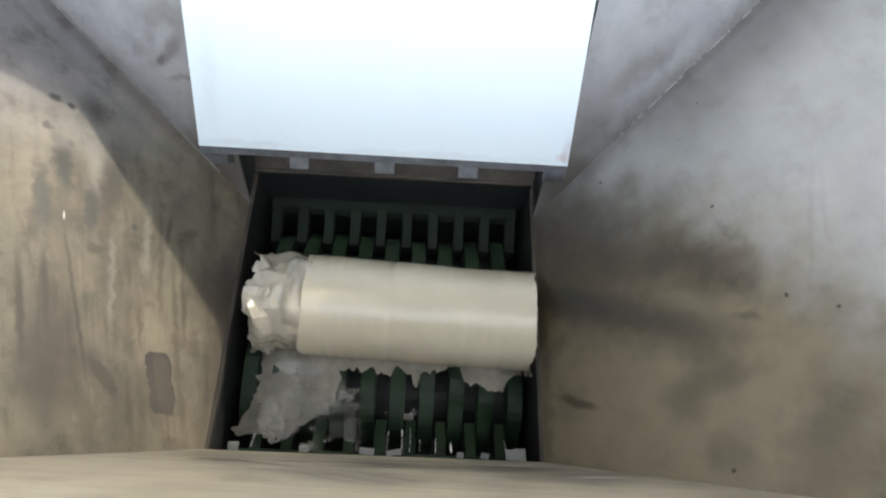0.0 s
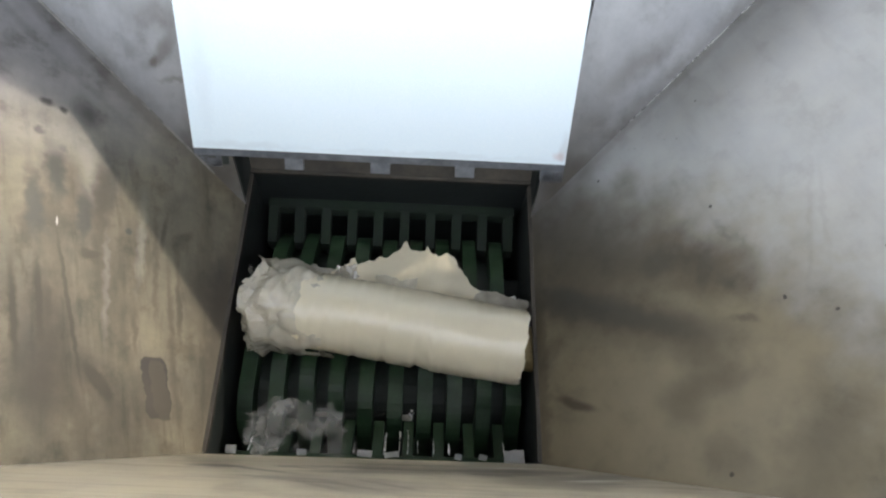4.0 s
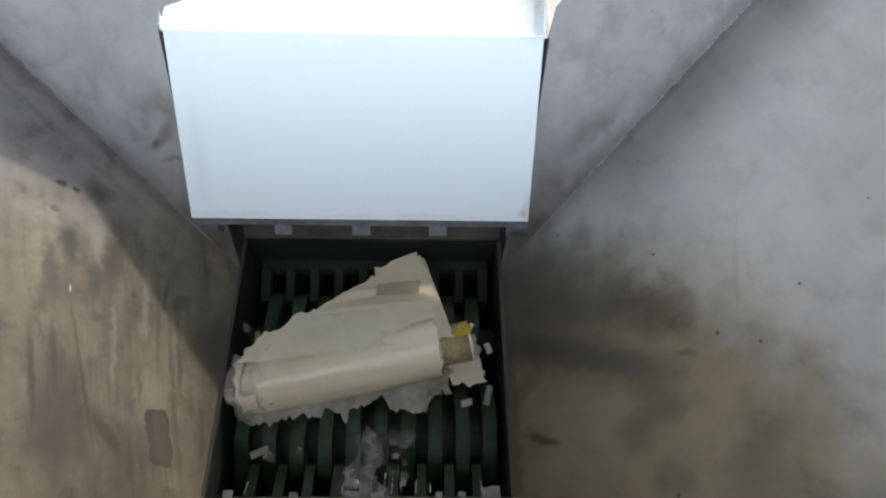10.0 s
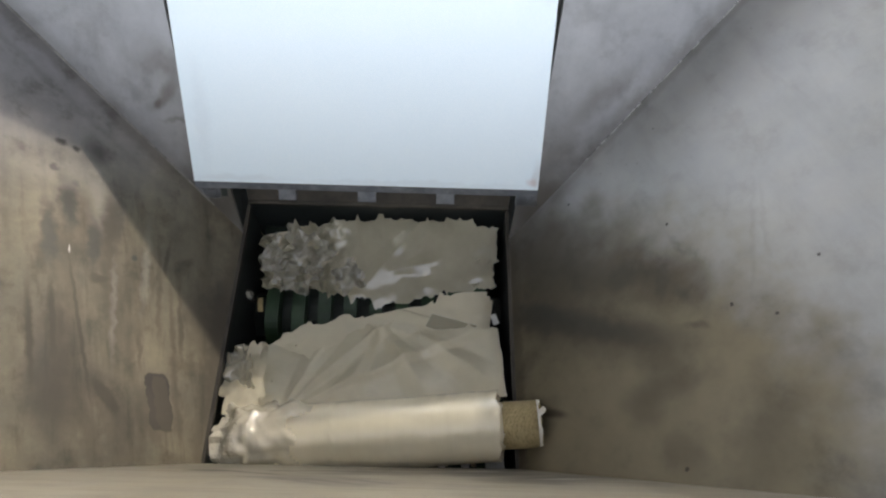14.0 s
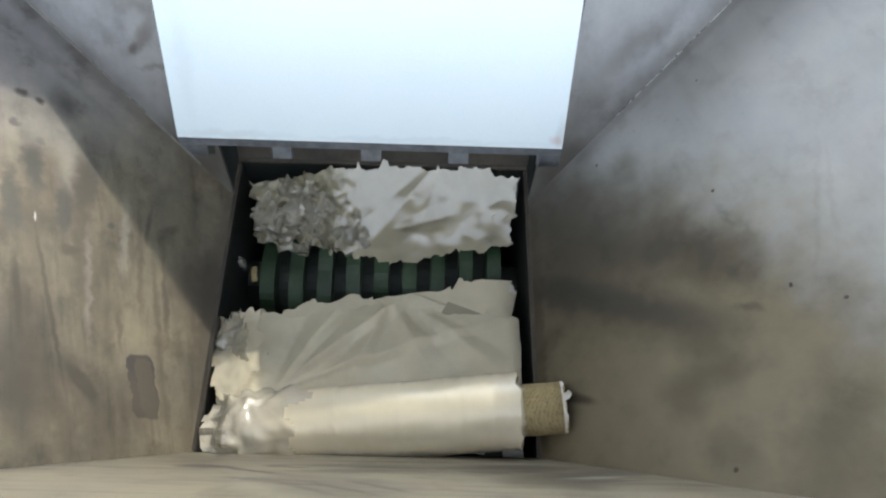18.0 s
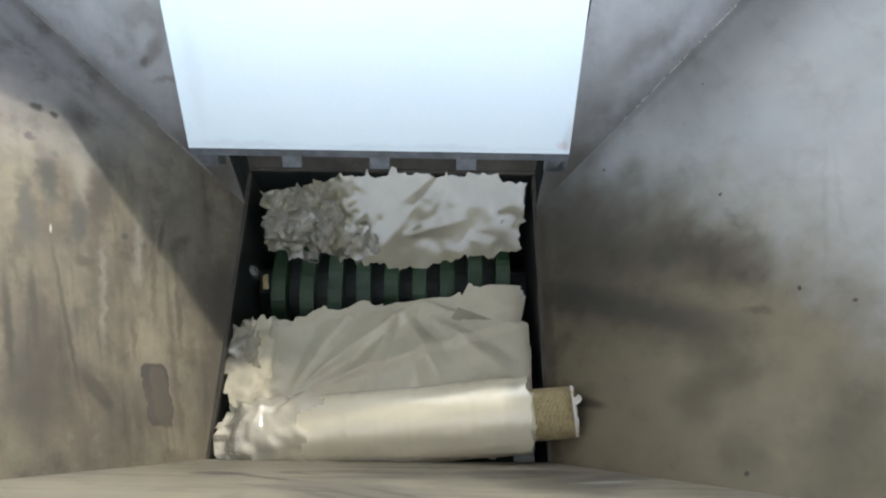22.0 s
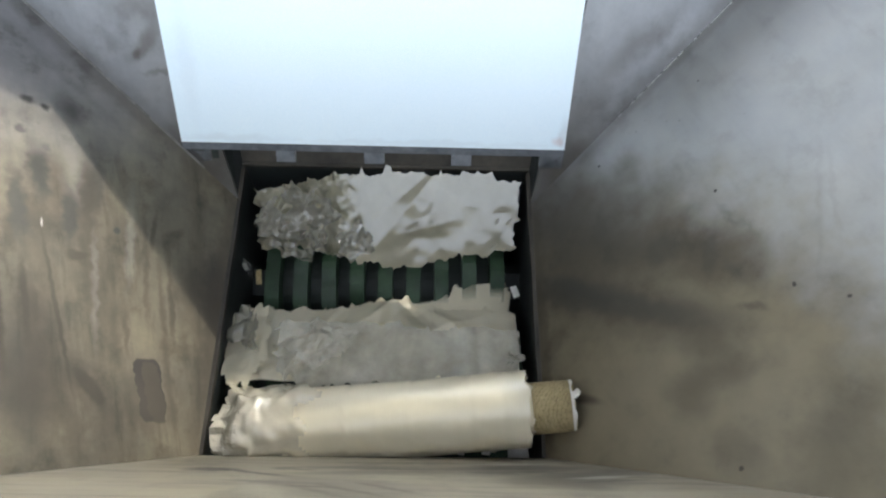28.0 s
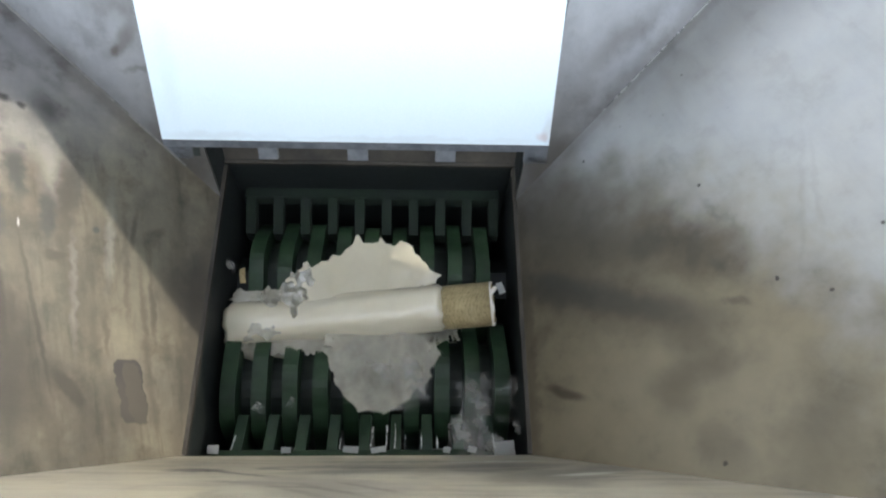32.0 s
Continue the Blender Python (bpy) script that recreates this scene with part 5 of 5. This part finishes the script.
    walk(end_flap, [(0, pose(-0.06, 0, -0.01)), (6.8, pose(-0.06, 0, -0.01)), (7.3, pose(0.222, -0.020, -0.030, 10, -12, 8)), (12.4, pose(0.222, -0.020, -0.030, 10, -12, 8)), (12.9, pose(-0.06, 0, -0.01)), (32, pose(-0.06, 0, -0.01))])
    walk(bulge, [(0, pose(0.004, 0, 0)), (2.4, pose(0.006, 0, -0.01)), (5.8, pose(0.01, 0, -0.02)), (6.8, pose(0.03, 0, -0.1)), (7.4, gone), (32, gone)])
    walk(rear_sheet, [(0, LOW), (12.55, LOW), (12.75, pose(0, 0.34, -0.09, 10)), (12.95, pose(0.005, 0.405, -0.075, 8)), (13.3, pose(0.0, 0.420, -0.068, 12)), (14.5, pose(0.0, 0.428, -0.060, 18)),
                      (16.5, pose(0.0, 0.434, -0.040, 36)), (27.8, pose(0.0, 0.434, -0.040, 36)), (28.1, pose(0.0, 0.425, -0.048, 32)), (28.5, pose(0.0, 0.385, -0.055, 14)), (28.9, pose(0.02, 0.33, -0.075, 0)), (29.3, pose(0, 0.27, -0.20)), (29.6, LOW), (32, LOW)])
    walk(front_sheet, [(0, LOW), (12.4, LOW), (12.65, pose(-0.010, 0.25, -0.12, -4, 0, 8)), (12.8, pose(0.0, 0.215, -0.045, -10, 0, 6)), (13.0, pose(0.0, 0.195, -0.030, -14, -2, 8)), (13.4, pose(0.0, 0.185, -0.030, -14, -2, 7)), (14.5, pose(0.0, 0.182, -0.034, -14, -1, 4)), (16.5, pose(0.0, 0.177, -0.036, -14, 0, 0)),
                       (27.8, pose(0.0, 0.177, -0.036, -14, 0, 0)), (28.0, pose(-0.006, 0.205, -0.074, -20)), (28.2, pose(0.004, 0.225, -0.078, -12, 0, -3)), (28.5, pose(0.0, 0.240, -0.075, -6, 0, -2)), (28.8, pose(0.03, 0.262, -0.085, 0, 0, -8)),
                       (29.0, pose(0.060, 0.272, -0.090, 6, 0, -8)), (29.5, pose(0.040, 0.298, -0.092, 10, 0, -9)), (29.8, pose(0.02, 0.28, -0.14)), (30.2, LOW), (32, LOW)])
    walk(film_flap, [(0, LOW), (6.2, LOW), (6.6, pose(0.0, 0.33, -0.12, -8, 0, -20)), (7.0, pose(0.016, 0.322, -0.012, -14, 0, -14)), (7.5, pose(0.0, 0.358, -0.005, -14, 0, 0)), (12.4, pose(0.0, 0.358, -0.005, -14, 0, 0)),
                        (12.7, pose(0.05, 0.29, -0.045, -10, 0, -14)), (13.0, pose(0.080, 0.258, -0.046, -8, 0, -22)), (13.8, pose(0.080, 0.256, -0.048, -7, 0, -23)), (14.5, pose(0.084, 0.248, -0.052, -6, 0, -25)), (16.5, pose(0.086, 0.230, -0.058, -5, 0, -29)), (27.8, pose(0.086, 0.230, -0.058, -5, 0, -29)), (28.0, pose(0.08, 0.23, -0.11, 0, 0, -24)), (28.3, LOW), (32, LOW)])
    walk(cloud_a, [(0, LOW), (0.5, pose(0.06, 0.34, -0.09)), (1.0, pose(0.05, 0.310, -0.015, 14, 0, -3)), (1.5, pose(0.05, 0.315, -0.025, 10)), (2.0, pose(-0.035, 0.345, -0.035, 14, 0, 10)), (2.5, pose(0.0, 0.335, -0.04, 10)),
                   (3.0, pose(0.0, 0.330, -0.045, 10, 0, -5)), (3.5, pose(0.03, 0.31, -0.055, 10)), (4.5, pose(0.03, 0.31, -0.06, 5)), (5.5, pose(0.0, 0.30, -0.075, 6)), (6.0, pose(0.0, 0.295, -0.066, 8, 0, 3)), (6.5, pose(0, 0.28, -0.10)), (7.0, LOW),
                   (27.9, LOW), (28.3, pose(0.06, 0.38, -0.12)), (28.5, pose(0.06, 0.372, -0.040, 18, 0, -8)), (28.8, pose(0.0, 0.345, -0.06, 8)), (29.0, pose(-0.13, 0.335, -0.055, 8, 0, -25)), (29.5, pose(-0.11, 0.355, -0.055, 10, 0, 5)),
                   (30.0, pose(-0.075, 0.298, -0.072, 10, 0, 4)), (30.5, pose(-0.075, 0.300, -0.070, 8, 0, -10)), (31.0, pose(-0.08, 0.275, -0.078, 5)), (31.5, pose(-0.04, 0.30, -0.072, 8)), (32, pose(-0.012, 0.300, -0.066, 14, 0, 8))])
    walk(cloud_b, [(0, pose(-0.160, 0.125, -0.088, -10, 0, 72)), (0.5, pose(-0.10, 0.10, -0.095, -8, 0, 45)), (1.0, pose(0.02, 0.078, -0.082, -10, 0, 20)), (1.5, pose(0.0, 0.09, -0.085, -8)), (2.0, pose(-0.01, 0.165, -0.070, -10, 0, -14)), (2.5, pose(0.0, 0.18, -0.09)), (3.0, LOW), (5.4, LOW),
                   (5.7, pose(-0.05, 0.17, -0.12)), (6.0, pose(-0.045, 0.165, -0.112, -6, 0, 60)), (6.6, pose(-0.1, 0.17, -0.118, -6, 0, 20)), (7.0, pose(-0.09, 0.20, -0.12, -6, 0, 10)), (7.4, LOW), (31.3, LOW),
                   (31.7, pose(0.0, 0.23, -0.10, 0, 0, 10)), (32, pose(0.012, 0.163, -0.076, -5, 0, -14))])
    walk(cloud_c, [(0, pose(-0.110, 0.080, -0.082, -8, 0, 10)), (1.0, pose(-0.175, 0.10, -0.080, -8, 0, 10)), (1.6, pose(-0.17, 0.09, -0.085, -8, 0, -10)), (2.0, pose(-0.17, 0.085, -0.135, -8)), (2.6, pose(-0.18, 0.06, -0.11)), (3.0, pose(-0.165, 0.058, -0.082, -8, 0, -5)), (3.5, pose(-0.15, 0.05, -0.085, -8)),
                   (5.5, pose(-0.06, 0.09, -0.10)), (6.0, pose(-0.07, 0.10, -0.105, 0, 0, 80)), (7.0, pose(0.01, 0.06, -0.100, -6, 0, 80)), (7.5, pose(0.02, 0.07, -0.092, -6, 0, 80)), (12.4, pose(0.02, 0.07, -0.092, -6, 0, 80)), (13.0, pose(0.02, 0.09, -0.13)), (29.0, pose(0.16, 0.09, -0.14)),
                   (29.8, pose(0.165, 0.075, -0.095, -6, 0, 75)), (30.4, pose(0.19, 0.07, -0.095, -6, 0, 80)), (31.0, pose(0.19, 0.075, -0.095, -6, 0, 85)), (32, pose(0.20, 0.075, -0.095, -6, 0, 85))])
    walk(cloud_d, [(0, pose(0.06, 0.208, -0.070, -8, 0, -2)), (0.5, pose(0.05, 0.21, -0.075, -8, 0, 4)), (1.0, pose(0.03, 0.172, -0.060, -28, 0, -4)), (1.5, pose(0.03, 0.165, -0.060, -26, 0, -4)), (2.0, pose(0.0, 0.180, -0.062, -26, 0, -6)), (2.6, pose(0.05, 0.24, -0.08, 6, 0, -8)), (3.0, pose(0.055, 0.250, -0.035, 10, 0, -10)), (3.5, pose(0.055, 0.262, -0.045, 8, 0, -10)), (4.6, pose(0.04, 0.27, -0.08, 6)), (5.5, pose(0.03, 0.285, -0.050, 8, 0, 3)), (6.0, pose(0.045, 0.290, -0.040, 10)), (6.3, pose(0.03, 0.27, -0.08)), (6.6, pose(0, 0.23, -0.14)), (7.0, pose(-0.04, 0.185, -0.085, -6, 0, -4)), (7.5, pose(-0.045, 0.220, -0.066, -12, 0, 7)), (12.4, pose(-0.045, 0.220, -0.066, -12, 0, 7)), (12.8, LOW),
                   (27.6, LOW), (27.8, pose(0.02, 0.17, -0.12)), (28.0, pose(0.03, 0.168, -0.040, -12, 0, -1)), (28.2, pose(0.03, 0.20, -0.035, -6)), (28.5, pose(0.02, 0.262, -0.030, 4, 0, -2)), (29.0, pose(0.06, 0.24, -0.055, 4, 0, -12)), (29.5, pose(0.06, 0.30, -0.07, 6, 0, -10)), (30.0, pose(0.02, 0.285, -0.085, 4, 0, -4)), (30.5, pose(-0.05, 0.245, -0.040, 4, 0, -8)), (31, pose(-0.080, 0.246, -0.058, 0, 0, 3)), (31.5, pose(-0.05, 0.245, -0.065, 0, 0, 3)), (32, pose(-0.04, 0.25, -0.105, 0, 0, 2))])
    for k, ob in enumerate(flakes):
        home = pose(-0.12 + 0.04 * k, 0.10, -0.15)
        x, y, z = ((-0.46, 0.42, 0.38), (-0.42, 0.46, 0.30), (-0.36, 0.44, 0.22), (-0.33, 0.42, 0.12), (-0.30, 0.44, 0.10), (-0.38, 0.30, 0.18))[k]
        rest = {0: pose(0.232, 0.205, -0.082, 0, 20, 75), 1: pose(0.190, 0.190, -0.082, 10, 0, 15), 4: pose(-0.195, 0.098, -0.088, -15, 0, 25)}.get(k, home)
        walk(ob, [(0, home), (6.9, home), (7.5, rest), (12.6, rest), (12.85, pose(x * 0.7, 0.3, 0.02, 40, 30, 50)), (13.0, pose(x, y, z, 70, 40, 30 + 20 * k)), (13.15, pose(x + 0.12, y - 0.03, z + 0.02, 110, 60, 70)), (13.6, pose(x * 0.5 + 0.1, 0.12, -0.13, 90, 0, 20)), (32, pose(x * 0.5 + 0.1, 0.12, -0.15, 90, 0, 20))])


motions()
